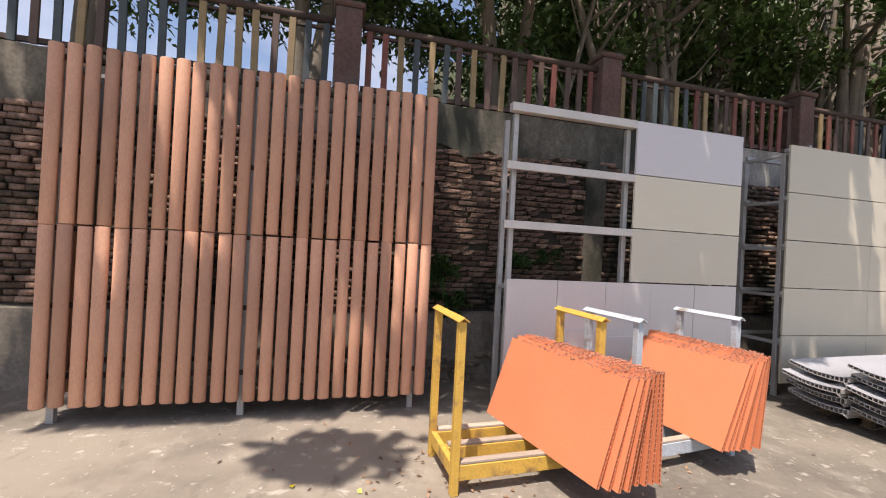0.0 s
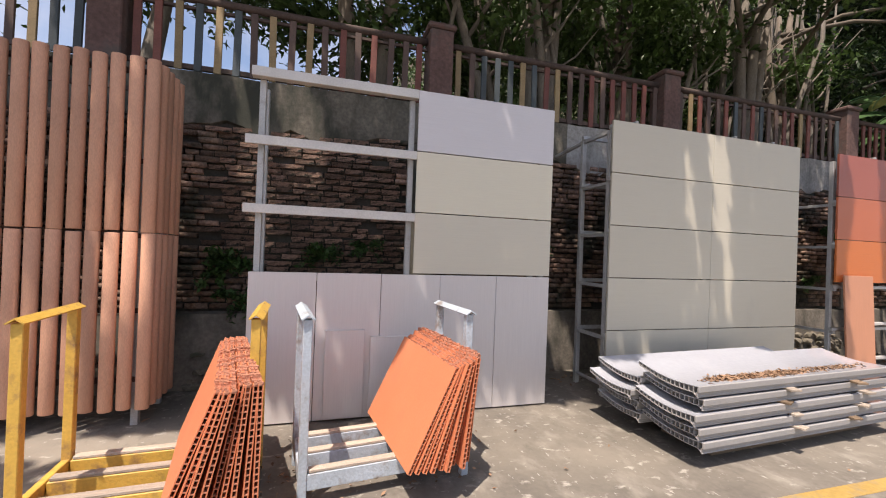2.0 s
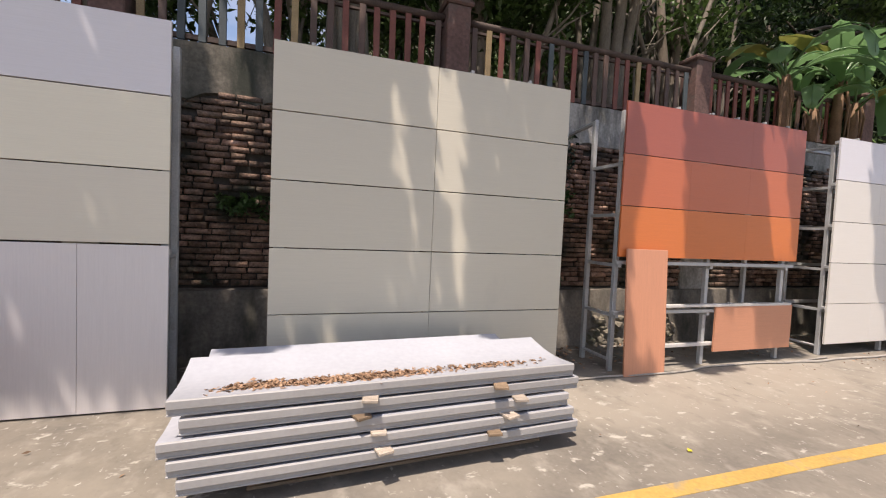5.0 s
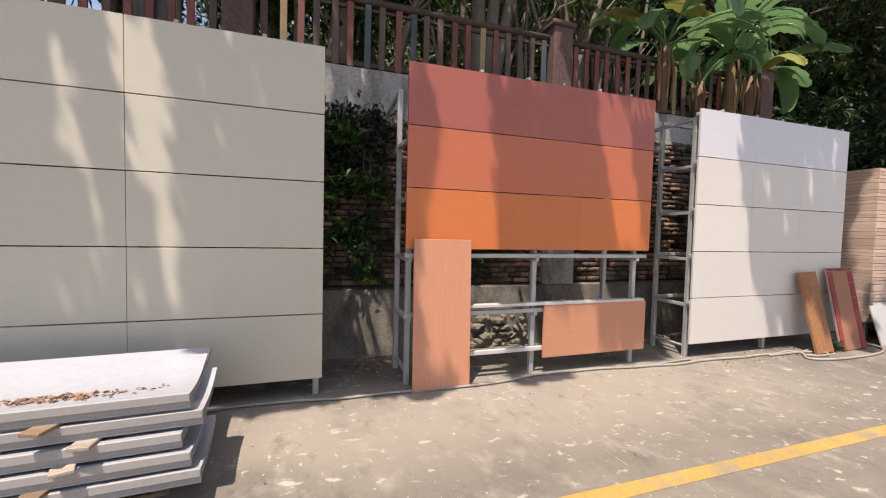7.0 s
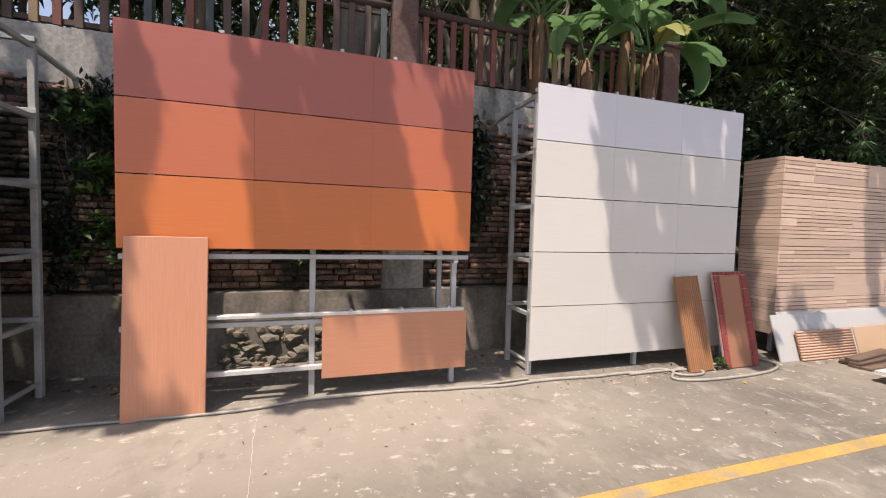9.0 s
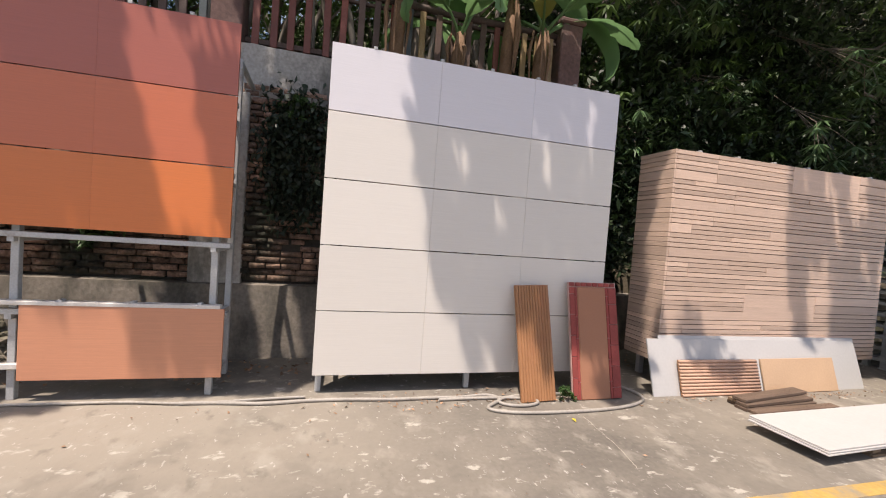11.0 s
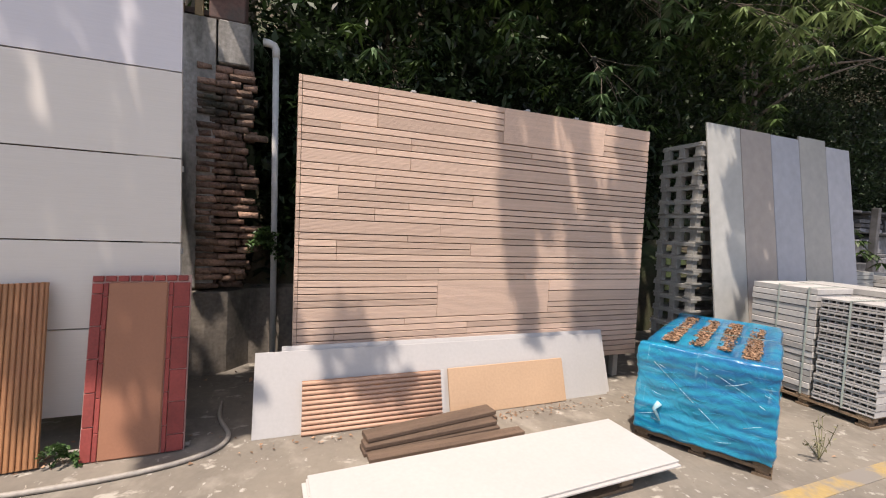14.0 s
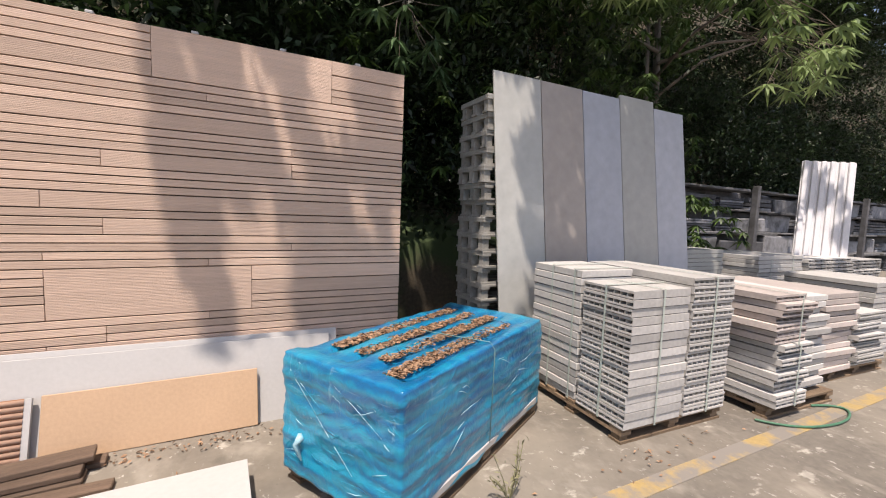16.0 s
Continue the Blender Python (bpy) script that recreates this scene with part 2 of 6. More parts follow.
YELLOW = surface("worn_yellow_paint", (0.60, 0.37, 0.07), 0.55, 0.15, 5, 60, 0.2, stain=(0.24, 0.14, 0.07), stain_at=(0.52, 0.68), stain_scale=6)
PALEBLUE = surface("worn_white_blue_paint", (0.43, 0.49, 0.54), 0.55, 0.2, 5, 60, 0.2, stain=(0.22, 0.17, 0.13), stain_at=(0.54, 0.7), stain_scale=7)
WOOD = surface("weathered_wood", (0.21, 0.145, 0.09), 0.85, 0.35, 2, 30, 0.4, (1, 14, 14), each=0.25)
DARKWOOD = surface("dark_weathered_wood", (0.12, 0.08, 0.055), 0.85, 0.35, 2, 30, 0.4, (1, 14, 14), each=0.25)
STRIPWOOD = surface("greyed_wood_strip", (0.42, 0.35, 0.28), 0.85, 0.35, 2, 30, 0.4, (1, 14, 14), each=0.2)
GLAZE = surface("white_glazed_panel", (0.42, 0.43, 0.465), 0.04, 0.06, 2, 30, 0.02, each=0.03, spec=1.0)
GLAZE_SIDE = surface("white_panel_core", (0.33, 0.318, 0.305), 0.6, 0.08, 3, 50, 0.04, each=0.06)
BOARD = ribbed(surface("ribbed_clay_board", (0.58, 0.42, 0.322), 0.75, 0.13, 1.2, 9, 0.35, (1.5, 1, 42), each=0.18, bump_far=0.008), 105, 0.001, 0.02)
PALESHEET = surface("pale_leaning_sheet", (0.47, 0.455, 0.435), 0.5, 0.05, 2, 40, 0.05, each=0.03)
APRICOT = surface("apricot_sheet", (0.50, 0.335, 0.21), 0.65, 0.08, 2, 50, 0.1)
RIBCLAY = surface("ribbed_brown_clay", (0.50, 0.31, 0.215), 0.7, 0.12, 2, 40, 0.15)
RIBBROWN = surface("fluted_brown_panel", (0.36, 0.17, 0.075), 0.6, 0.2, 2, 40, 0.15, (8, 8, 1), stain=(0.30, 0.12, 0.06), stain_at=(0.5, 0.7))
CLAYFACE = surface("matt_brown_clay", (0.33, 0.15, 0.085), 0.75, 0.06, 2, 60, 0.1)
REDBRICK = surface("red_brick_slip", (0.27, 0.05, 0.04), 0.75, 0.2, 6, 60, 0.2, each=0.15)
JOINTWHITE = surface("pale_joint", (0.48, 0.31, 0.27), 0.9, 0.15, 6, 60, 0.2)
G_MATS = [cladding("grey_slab_" + k, c, vary=0.13, stretch=(1, 1, 1), rough=0.55) for k, c in
          (("mottled", (0.40, 0.40, 0.37)), ("taupe", (0.34, 0.30, 0.265)), ("blue", (0.37, 0.385, 0.42)), ("olive", (0.36, 0.355, 0.325)), ("pale", (0.40, 0.41, 0.44)))]
PALLET_GREY = surface("grey_plastic_pallet", (0.34, 0.33, 0.30), 0.7, 0.2, 3, 40, 0.2, each=0.12)
SLAB = surface("pale_hollow_slab", (0.46, 0.445, 0.42), 0.75, 0.14, 4, 40, 0.2, each=0.24)
SLAB_PINK = surface("pinkish_hollow_slab", (0.48, 0.42, 0.385), 0.75, 0.14, 4, 40, 0.2, each=0.26)
HOLESHADE = surface("core_hole_shade", (0.055, 0.05, 0.055), 0.9, 0.2, 5, 40, 0.1)
STRAP = surface("plastic_strap", (0.42, 0.47, 0.42), 0.4, 0.1, 5, 40, 0.0)
HOSE = surface("pale_hose", (0.33, 0.30, 0.26), 0.6, 0.2, 5, 40, 0.1)
PVC = surface("white_pvc_pipe", (0.60, 0.60, 0.58), 0.4, 0.1, 3, 40, 0.05)
LINE = surface("worn_yellow_line", (0.42, 0.27, 0.075), 0.75, 0.2, 3, 40, 0.15, stain=(0.25, 0.215, 0.165), stain_at=(0.50, 0.68), stain_scale=3.5)
LINE_WORN = surface("faded_yellow_line", (0.38, 0.27, 0.11), 0.8, 0.15, 3, 40, 0.15, stain=(0.215, 0.194, 0.168), stain_at=(0.42, 0.55), stain_scale=3.0)
LITTER = leafy("dry_leaf_litter", (0.27, 0.165, 0.10), 0.6, 0.0, 0.9)
BARK = surface("grey_bark", (0.16, 0.13, 0.10), 0.95, 0.3, 3, 30, 0.6, (3, 3, 0.7))
PALEBARK = surface("pale_bark", (0.19, 0.165, 0.135), 0.95, 0.35, 3, 30, 0.5, (3, 3, 0.7))
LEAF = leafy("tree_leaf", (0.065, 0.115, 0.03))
# darker copy of the leaf, with the woods' shade put into its colour
LEAF_SHADE = leafy("shaded_wood_leaf", (0.024, 0.045, 0.016), 0.75)
# lighter copy of the mango leaf, sunlight put into its colour
LEAF_LIT = leafy("sunlit_mango_leaf", (0.21, 0.29, 0.11), 0.3, 0.35)
LEAF_MANGO = leafy("mango_leaf", (0.085, 0.15, 0.065), 0.35, 0.2, 0.35)
BANANA = leafy("banana_leaf", (0.18, 0.33, 0.135), 0.25, 0.42, 0.28)
BANANA_OLD = leafy("yellowed_banana_leaf", (0.30, 0.30, 0.075), 0.25, 0.3)
DRYLEAF = surface("dry_banana_sheath", (0.20, 0.12, 0.07), 0.9, 0.3, 4, 40, 0.4)
YELLOWLEAF = leafy("fallen_yellow_leaf", (0.55, 0.46, 0.04), 0.2, 0.1)
FERN = leafy("fern_green", (0.055, 0.115, 0.03), 0.4)
FARWALL = surface("far_grey_stonework", (0.095, 0.095, 0.1), 0.9, 0.4, 1.5, 8, 0.4, stain=(0.06, 0.06, 0.06), stain_at=(0.5, 0.62), stain_scale=1.2)


# ---- mesh helpers ----
def finish(name, bm, material, parent=None, label="", smooth=False):
    me = bpy.data.meshes.new(name)
    bm.to_mesh(me)
    bm.free()
    for mt in (material if isinstance(material, (list, tuple)) else (material,)):
        me.materials.append(mt)
    if smooth:
        me.polygons.foreach_set("use_smooth", [True] * len(me.polygons))
    ob = new(name, me)
    ob.parent = parent
    if label:
        tagged(ob, label)
    return ob


def part(name, bm, material, parent, label="", smooth=False):
    return finish(name, bm, material, parent, label, smooth)


def thing(name, m, label, category, group="", kind=""):
    ob = new(name)
    ob.empty_display_size = 0.2
    ob.matrix_world = m
    return tagged(ob, label, category, group, kind)


def share(name, me, m, parent):
    ob = new(name, me)
    ob.parent = parent
    ob.matrix_basis = m
    return ob


def box(bm, x0, x1, y0, y1, z0, z1, bevel=0.0, mat=0):
    vs = [bm.verts.new((x, y, z)) for x in (x0, x1) for y in (y0, y1) for z in (z0, z1)]
    fs = [bm.faces.new([vs[i] for i in f]) for f in ((0, 1, 3, 2), (4, 6, 7, 5), (0, 4, 5, 1), (2, 3, 7, 6), (0, 2, 6, 4), (1, 5, 7, 3))]
    for f in fs:
        f.material_index = mat
    if bevel:
        es = list({e for f in fs for e in f.edges})
        bmesh.ops.bevel(bm, geom=es, offset=bevel, segments=1, affect="EDGES")
    return vs


def one_box(x0, x1, y0, y1, z0, z1, bevel=0.0):
    bm = bmesh.new()
    box(bm, x0, x1, y0, y1, z0, z1, bevel)
    return bm


def tube(bm, pts, radii, n=8, caps=True):
    pts = [Vector(p) for p in pts]
    rings = []
    for i, p in enumerate(pts):
        d = (pts[min(i + 1, len(pts) - 1)] - pts[max(i - 1, 0)]).normalized()
        u = d.orthogonal().normalized() if i == 0 else (rings[-1][1] - d * rings[-1][1].dot(d)).normalized()
        w = d.cross(u)
        r = radii[i] if isinstance(radii, (list, tuple)) else radii
        rings.append(([bm.verts.new(p + (u * math.cos(a) + w * math.sin(a)) * r) for a in (2 * math.pi * k / n for k in range(n))], u))
    for (a, _), (b, _) in zip(rings, rings[1:]):
        for k in range(n):
            bm.faces.new((a[k], a[(k + 1) % n], b[(k + 1) % n], b[k]))
    if caps:
        bm.faces.new(rings[0][0][::-1])
        bm.faces.new(rings[-1][0])


def raw(name, verts, faces, material, parent=None):
    """A mesh from arrays, quickly."""
    me = bpy.data.meshes.new(name)
    k = faces.shape[1]
    me.vertices.add(len(verts))
    me.vertices.foreach_set("co", np.ascontiguousarray(verts, dtype=np.float32).ravel())
    me.loops.add(faces.size)
    me.loops.foreach_set("vertex_index", np.ascontiguousarray(faces, dtype=np.int32).ravel())
    me.polygons.add(len(faces))
    me.polygons.foreach_set("loop_start", np.arange(0, faces.size, k, dtype=np.int32))
    me.update(calc_edges=True)
    me.materials.append(material)
    ob = new(name, me)
    ob.parent = parent
    return ob


def leaf_cloud(name, centres, length, width, material, parent, rng, droop=0.35, flat=0.5):
    """One folded, pointed leaf at each centre, hanging a little."""
    n = len(centres)
    a = rng.uniform(0, 2 * np.pi, n)
    tilt = rng.normal(-droop, flat, n)
    d = np.stack([np.cos(a) * np.cos(tilt), np.sin(a) * np.cos(tilt), np.sin(tilt)], 1)
    side = np.cross(d, np.array([0, 0, 1.0]) + rng.normal(0, 0.45, (n, 3)))
    side /= np.linalg.norm(side, axis=1, keepdims=True) + 1e-9
    up = np.cross(side, d)
    L = (length * rng.uniform(0.65, 1.3, n))[:, None]
    W = (width * rng.uniform(0.7, 1.25, n))[:, None]
    base = centres - d * L * 0.5
    v = np.stack([base, base + d * L * 0.45 + side * W * 0.5 + up * W * 0.15, base + d * L - up * L * 0.12, base + d * L * 0.45 - side * W * 0.5 + up * W * 0.15], 1)
    return raw(name, v.reshape(-1, 3), np.arange(4 * n).reshape(n, 4), material, parent)


def clumps(rng, centre, radii, count, leaves, spread):
    """Leaf centres gathered in clumps inside an ellipsoid."""
    p = rng.normal(0, 1, (count, 3))
    p /= np.linalg.norm(p, axis=1, keepdims=True)
    p *= rng.uniform(0.35, 1.0, (count, 1)) ** 0.5
    c = np.array(centre) + p * np.array(radii)
    return np.repeat(c, leaves, 0) + rng.normal(0, spread, (count * leaves, 3)) * np.array([1, 1, 0.7])


def cable(name, pts, radius, material, label, category):
    cu = bpy.data.curves.new(name, "CURVE")
    cu.dimensions, cu.bevel_depth, cu.bevel_resolution, cu.resolution_u = "3D", radius, 2, 6
    sp = cu.splines.new("NURBS")
    sp.points.add(len(pts) - 1)
    for q, p in zip(sp.points, pts):
        q.co = (*p, 1)
    sp.use_endpoint_u, sp.order_u = True, 4
    cu.materials.append(material)
    return tagged(new(name, cu), label, category)


# ---- ground, embankment, retaining wall ----
def ground():
    bm = bmesh.new()
    bmesh.ops.create_grid(bm, x_segments=8, y_segments=8, size=400)
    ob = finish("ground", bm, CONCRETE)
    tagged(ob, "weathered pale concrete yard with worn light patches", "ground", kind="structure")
    bm = bmesh.new()
    box(bm, -8, 17.2, 1.72, 1.83, -0.01, 0.004)
    tagged(finish("road_line", bm, LINE), "worn yellow painted line on the concrete", "road line", kind="structure")
    bm = bmesh.new()
    box(bm, 17.2, 34, 1.72, 1.83, -0.01, 0.004)
    tagged(finish("road_line", bm, LINE_WORN), "faded yellow painted line on the concrete", "road line", kind="structure")


def bank_height(x, y):
    """The raised ground behind the retaining wall, and the wooded bank past its end."""
    hill = max(0.0, min(1.0, (x - 3.0) / 6.0))
    low = max(0.0, min(1.0, (6.5 - x) / 3.0)) * min(1.0, max(0.0, y - 5.0) / 0.4)
    terrace = 3.22 - 0.35 * low + hill * max(0.0, y - 8.0) * 0.55 - (1 - hill) * max(0.0, y - 7.0) * 0.12
    far = max(0.0, min(1.0, (x - 23.0) / 2.0))
    slope = (0.72 + max(0.0, y - 4.75) * 0.75) * (1 - far) + far * max(-0.1, (y - 8.2) * 0.7) + max(0.0, y - 13.0) * 1.6
    k = max(0.0, min(1.0, (x - 14.9) / 0.2))
    return terrace * (1 - k) + min(slope, terrace + 14) * k


def embankment():
    bm = bmesh.new()
    xs = [-60, -40, -25, -15] + [-10 + 1.0 * i for i in range(24)] + [14.5] + [14.9, 15.1, 15.5, 16, 16.5, 17] + [18 + 1.0 * i for i in range(30)] + [50, 60, 80]
    ys = [5.08, 5.3, 5.7, 6.3, 7, 8, 9, 10, 12, 14, 17, 20, 24, 30, 40]
    grid = [[bm.verts.new((x, y, bank_height(x, y) + (noise.noise((x * 0.7, y * 0.7, 0)) * 0.22 if y > 5 else 0))) for y in ys] for x in xs]
    front = [bm.verts.new((x, 5.08, -0.3)) for x in xs]
    for i in range(len(xs) - 1):
        bm.faces.new((front[i], front[i + 1], grid[i + 1][0], grid[i][0]))
        for j in range(len(ys) - 1):
            bm.faces.new((grid[i][j], grid[i + 1][j], grid[i + 1][j + 1], grid[i][j + 1]))
    ob = finish("embankment", bm, EARTH, smooth=True)
    tagged(ob, "dark wooded embankment covered with leaf litter", "embankment", kind="structure")


WALL_Y = 4.76
WALL_END = 15.0


def retaining_wall():
    rnd = random.Random(5)
    wall = finish("wall_north", one_box(-9, WALL_END - 0.35, WALL_Y, WALL_Y + 0.3, 0, 3.26), MORTAR)
    tagged(wall, "old brick retaining wall with stained plaster band and mossy joints", "retaining wall", kind="structure")
    # the plaster band on top, uneven along its lower edge
    for xa, xb, mt, lab in ((-9, 5.2, PLASTER_OLD, "dark mossy plaster"), (5.2, WALL_END - 0.3, PLASTER, "grey stained plaster")):
        bm = bmesh.new()
        n = 90
        rows = []
        for i in range(n + 1):
            x = xa + i * (xb - xa) / n
            z0 = 2.72 + noise.noise((x * 0.8, 3, 1)) * 0.16 + noise.noise((x * 3.1, 7, 1)) * 0.10 + noise.noise((x * 9.0, 2, 1)) * 0.05
            if 14.1 < x:
                z0 = 0.8
            rows.append([bm.verts.new(c) for c in ((x, WALL_Y, z0 - 0.02), (x, WALL_Y - 0.045, z0), (x, WALL_Y - 0.05 + noise.noise((x, 0, 9)) * 0.01, 3.25 + noise.noise((x * 4, 0, 5)) * 0.015), (x, WALL_Y + 0.34, 3.27), (x, WALL_Y + 0.34, 3.1))])
        for a, b in zip(rows, rows[1:]):
            for k in range(4):
                bm.faces.new((a[k], b[k], b[k + 1], a[k + 1]))
        bm.faces.new(rows[0])
        bm.faces.new(rows[-1][::-1])
        part("plaster_band", bm, mt, wall, lab)
    for x0, x1 in ((10.62, 11.12), (3.1, 3.4)):
        part("pilaster", one_box(x0, x1, WALL_Y - 0.075, WALL_Y, 0.75, 2.75, 0.01), PLASTER if x0 > 5 else PLASTER_OLD, wall, "plastered pilaster")
    part("plaster_cap", one_box(14.72, 14.985, WALL_Y - 0.065, WALL_Y + 0.33, 2.87, 3.255, 0.012), PLASTER, wall, "grey plaster over the broken wall end")
    # footing with an uneven face
    bm = bmesh.new()
    rows = []
    for i in range(151):
        x = -9 + i * 25.9 / 150
        w = noise.noise((x * 0.9, 1, 2)) * 0.03
        b = 0.28 * min(1.0, max(0.0, (x - 14.75) / 0.25))
        rows.append([bm.verts.new(c) for c in ((x, 4.57 + b + w, -0.05), (x, 4.60 + b + w * 0.6, 0.4), (x, 4.63 + b + w * 0.5, 0.755 + w * 0.4), (x, WALL_Y + b + 0.1, 0.78))])
    for a, b in zip(rows, rows[1:]):
        for k in range(3):
            bm.faces.new((a[k], b[k], b[k + 1], a[k + 1]))
    part("footing", bm, FOOTING, wall, "damp concrete footing")


def rubble(x0, x1, count, seed):
    """Rough stones set along the footing."""
    r = random.Random(seed)
    bm = bmesh.new()
    for k in range(count):
        q = bmesh.ops.create_icosphere(bm, subdivisions=1, radius=1.0)["verts"]
        c = Vector((r.uniform(x0, x1), 4.585 + r.uniform(-0.02, 0.05), r.uniform(0.02, 0.55) ** 1.6))
        sx, sy, sz = r.uniform(0.04, 0.12), r.uniform(0.05, 0.08), r.uniform(0.025, 0.06)
        for v in q:
            j = 1 + noise.noise(v.co * 2 + c * 9) * 0.45
            v.co = c + Vector((v.co.x * sx * j, v.co.y * sy * j, v.co.z * sz * j))
    tagged(finish("rubble", bm, RUBBLE), "rough pale rubble stones along the wall foot", "rubble", kind="stuff")


RUBBLE = surface("pale_rubble_stone", (0.19, 0.165, 0.125), 0.95, 0.35, 5, 40, 0.6, stain=(0.10, 0.10, 0.06), stain_at=(0.52, 0.66), stain_scale=4)
def crack(pts, seed):
    """A thin filled crack wandering over the concrete."""
    r = random.Random(seed)
    bm = bmesh.new()
    last = None
    for i in range(41):
        k = i / 40 * (len(pts) - 1)
        a, b = Vector(pts[int(min(k, len(pts) - 2))]), Vector(pts[int(min(k, len(pts) - 2)) + 1])
        q = a.lerp(b, k - int(min(k, len(pts) - 2))) + Vector((r.uniform(-0.006, 0.006), r.uniform(-0.006, 0.006)))
        w = r.uniform(0.0008, 0.003)
        pair = [bm.verts.new((q.x - w, q.y, 0.003)), bm.verts.new((q.x + w, q.y, 0.003))]
        if last:
            bm.faces.new((last[0], last[1], pair[1], pair[0]))
        last = pair
    tagged(finish("ground_crack", bm, CRACK), "thin pale filled crack in the concrete", "crack", kind="structure")


CRACK = surface("pale_crack_filler", (0.42, 0.38, 0.31), 0.9, 0.3, 20, 90, 0.3)
ground()
crack([(14.10, 3.1), (14.15, 2.92), (14.12, 2.5), (14.06, 2.2)], 1)
crack([(9.45, 3.38), (9.47, 3.0), (9.53, 2.3), (9.55, 1.95)], 2)
embankment()
retaining_wall()
rubble(0.9, 2.2, 40, 5)
rubble(8.95, 10.4, 110, 7)


# ---- fence on the wall ----
POSTS = [-7.4, -3.75, -0.02, 3.42, 6.94, 10.85, 14.79]


def fence_post(x, first=None):
    if first:
        return copy_thing(first, pose(x, 4.86, 3.26))
    p = thing("fence_post", pose(x, 4.86, 3.26), "red-painted square brick fence post with a flat cap", "fence post", "fence posts on the retaining wall")
    part("shaft", one_box(-0.148, 0.148, -0.148, 0.148, 0, 0.93, 0.012), POSTRED, p)
    part("cap", one_box(-0.18, 0.18, -0.18, 0.18, 0.93, 1.0, 0.02), POSTRED, p)
    return p


def fence_section(x0, x1, rnd):
    f = thing("fence_section", pose(x0, 4.84, 3.26), "metal fence section with bars painted red, ochre, teal and brown", "fence", "fence sections on the retaining wall")
    w = x1 - x0
    bm = bmesh.new()
    tube(bm, [(0, 0, 0.80), (w * 0.33, 0, 0.80), (w * 0.66, 0, 0.795), (w, 0, 0.80)], 0.045, 8)
    part("top_rail", bm, RAIL, f, smooth=True)
    part("middle_rail", one_box(0, w, -0.02, 0.02, 0.685, 0.715), RAIL, f)
    part("bottom_rail", one_box(0, w, -0.025, 0.025, 0.05, 0.10), RAIL, f)
    n = round(w / 0.18)
    for i in range(n):
        x = (i + 0.5) * w / n + rnd.uniform(-0.012, 0.012)
        # left sections get mostly dark bars: their backlit silhouette is put into the colour
        bar = share("bar", BAR_MESH[rnd.choice((2, 2, 3, 2, 1) if x0 < -0.5 else (0, 1, 2, 3, 0, 3))], pose(x, -0.03, 0.03, rnd.uniform(-0.6, 0.6), rnd.uniform(-0.8, 0.8), 0), f)
    return f


BAR_MESH = []
for bar_mat in BARS:
    bm = bmesh.new()
    box(bm, -0.036, 0.036, -0.014, 0.014, 0, 0.715, 0.004)
    me = bpy.data.meshes.new("bar")
    bm.to_mesh(me)
    bm.free()
    me.materials.append(bar_mat)
    BAR_MESH.append(me)
first_post = fence_post(POSTS[0])
for x in POSTS[1:]:
    fence_post(x, first_post)
fence_rnd = random.Random(11)
for a, b in zip(POSTS, POSTS[1:]):
    fence_section(a + 0.16, b - 0.16, fence_rnd)


# ---- display stands ----
FACE = 3.55                                     # the stands' front plane
ROWS_Z = [0.165, 0.72, 1.275, 1.83, 2.385, 2.94]


def stand_frame(st, w, uprights, depth=0.55, top=2.86, rails=None, foot=0.0, rail_mat=None, rear=True, slim_end=False):
    """Square steel tubes: front and rear uprights, rails across and struts from front to rear."""
    rails = rails or ROWS_Z[1:]
    for x in uprights:
        slim = slim_end and x == uprights[-1]
        for y in (0.075,) if slim or (not rear and x == uprights[1]) else (0.075, depth):
            part("upright", one_box(x - 0.025, x + 0.025, y, y + 0.05, foot, top, 0.004), STEEL, st)
        for z in rails:
            part("strut", one_box(x - 0.02, x + 0.02, 0.03, 0.14 if slim else depth + 0.05, z - 0.115, z - 0.08), STEEL, st)
    for z in rails:
        part("rail", one_box(0.0, w, 0.026, 0.074, z - 0.08, z - 0.04, 0.003), rail_mat or STEEL, st)
        if rear:
            part("rail", one_box(0.0, uprights[1] if slim_end else w, depth - 0.04, depth, z - 0.08, z - 0.04, 0.003), STEEL, st)
    for x in () if depth < 0.4 else uprights[:1] if slim_end else (uprights[0], uprights[-1]):
        bm = bmesh.new()
        tube(bm, [(x, depth, 2.85), (x, WALL_Y - FACE - 0.05, 2.80)], 0.026, 6)
        part("brace", bm, STEEL, st)
        bm = bmesh.new()
        tube(bm, [(x, 0.1, 0.12), (x, depth, 0.12)], 0.02, 6)
        part("brace", bm, STEEL, st)


def panel(st, x0, x1, z0, z1, material, y=0.0, gap=0.0018, label="", bevel=0.0018):
    return part("panel", one_box(x0 + gap, x1 - gap, y, y + 0.024, z0 + 0.0045, z1 - 0.0045, bevel), material, st, label)


def clips(st, xs, z=2.94):
    for x in xs:
        part("clip", one_box(x - 0.016, x + 0.016, -0.003, 0.05, z - 0.006, z + 0.02, 0.004), STEEL, st, "pale metal clip")


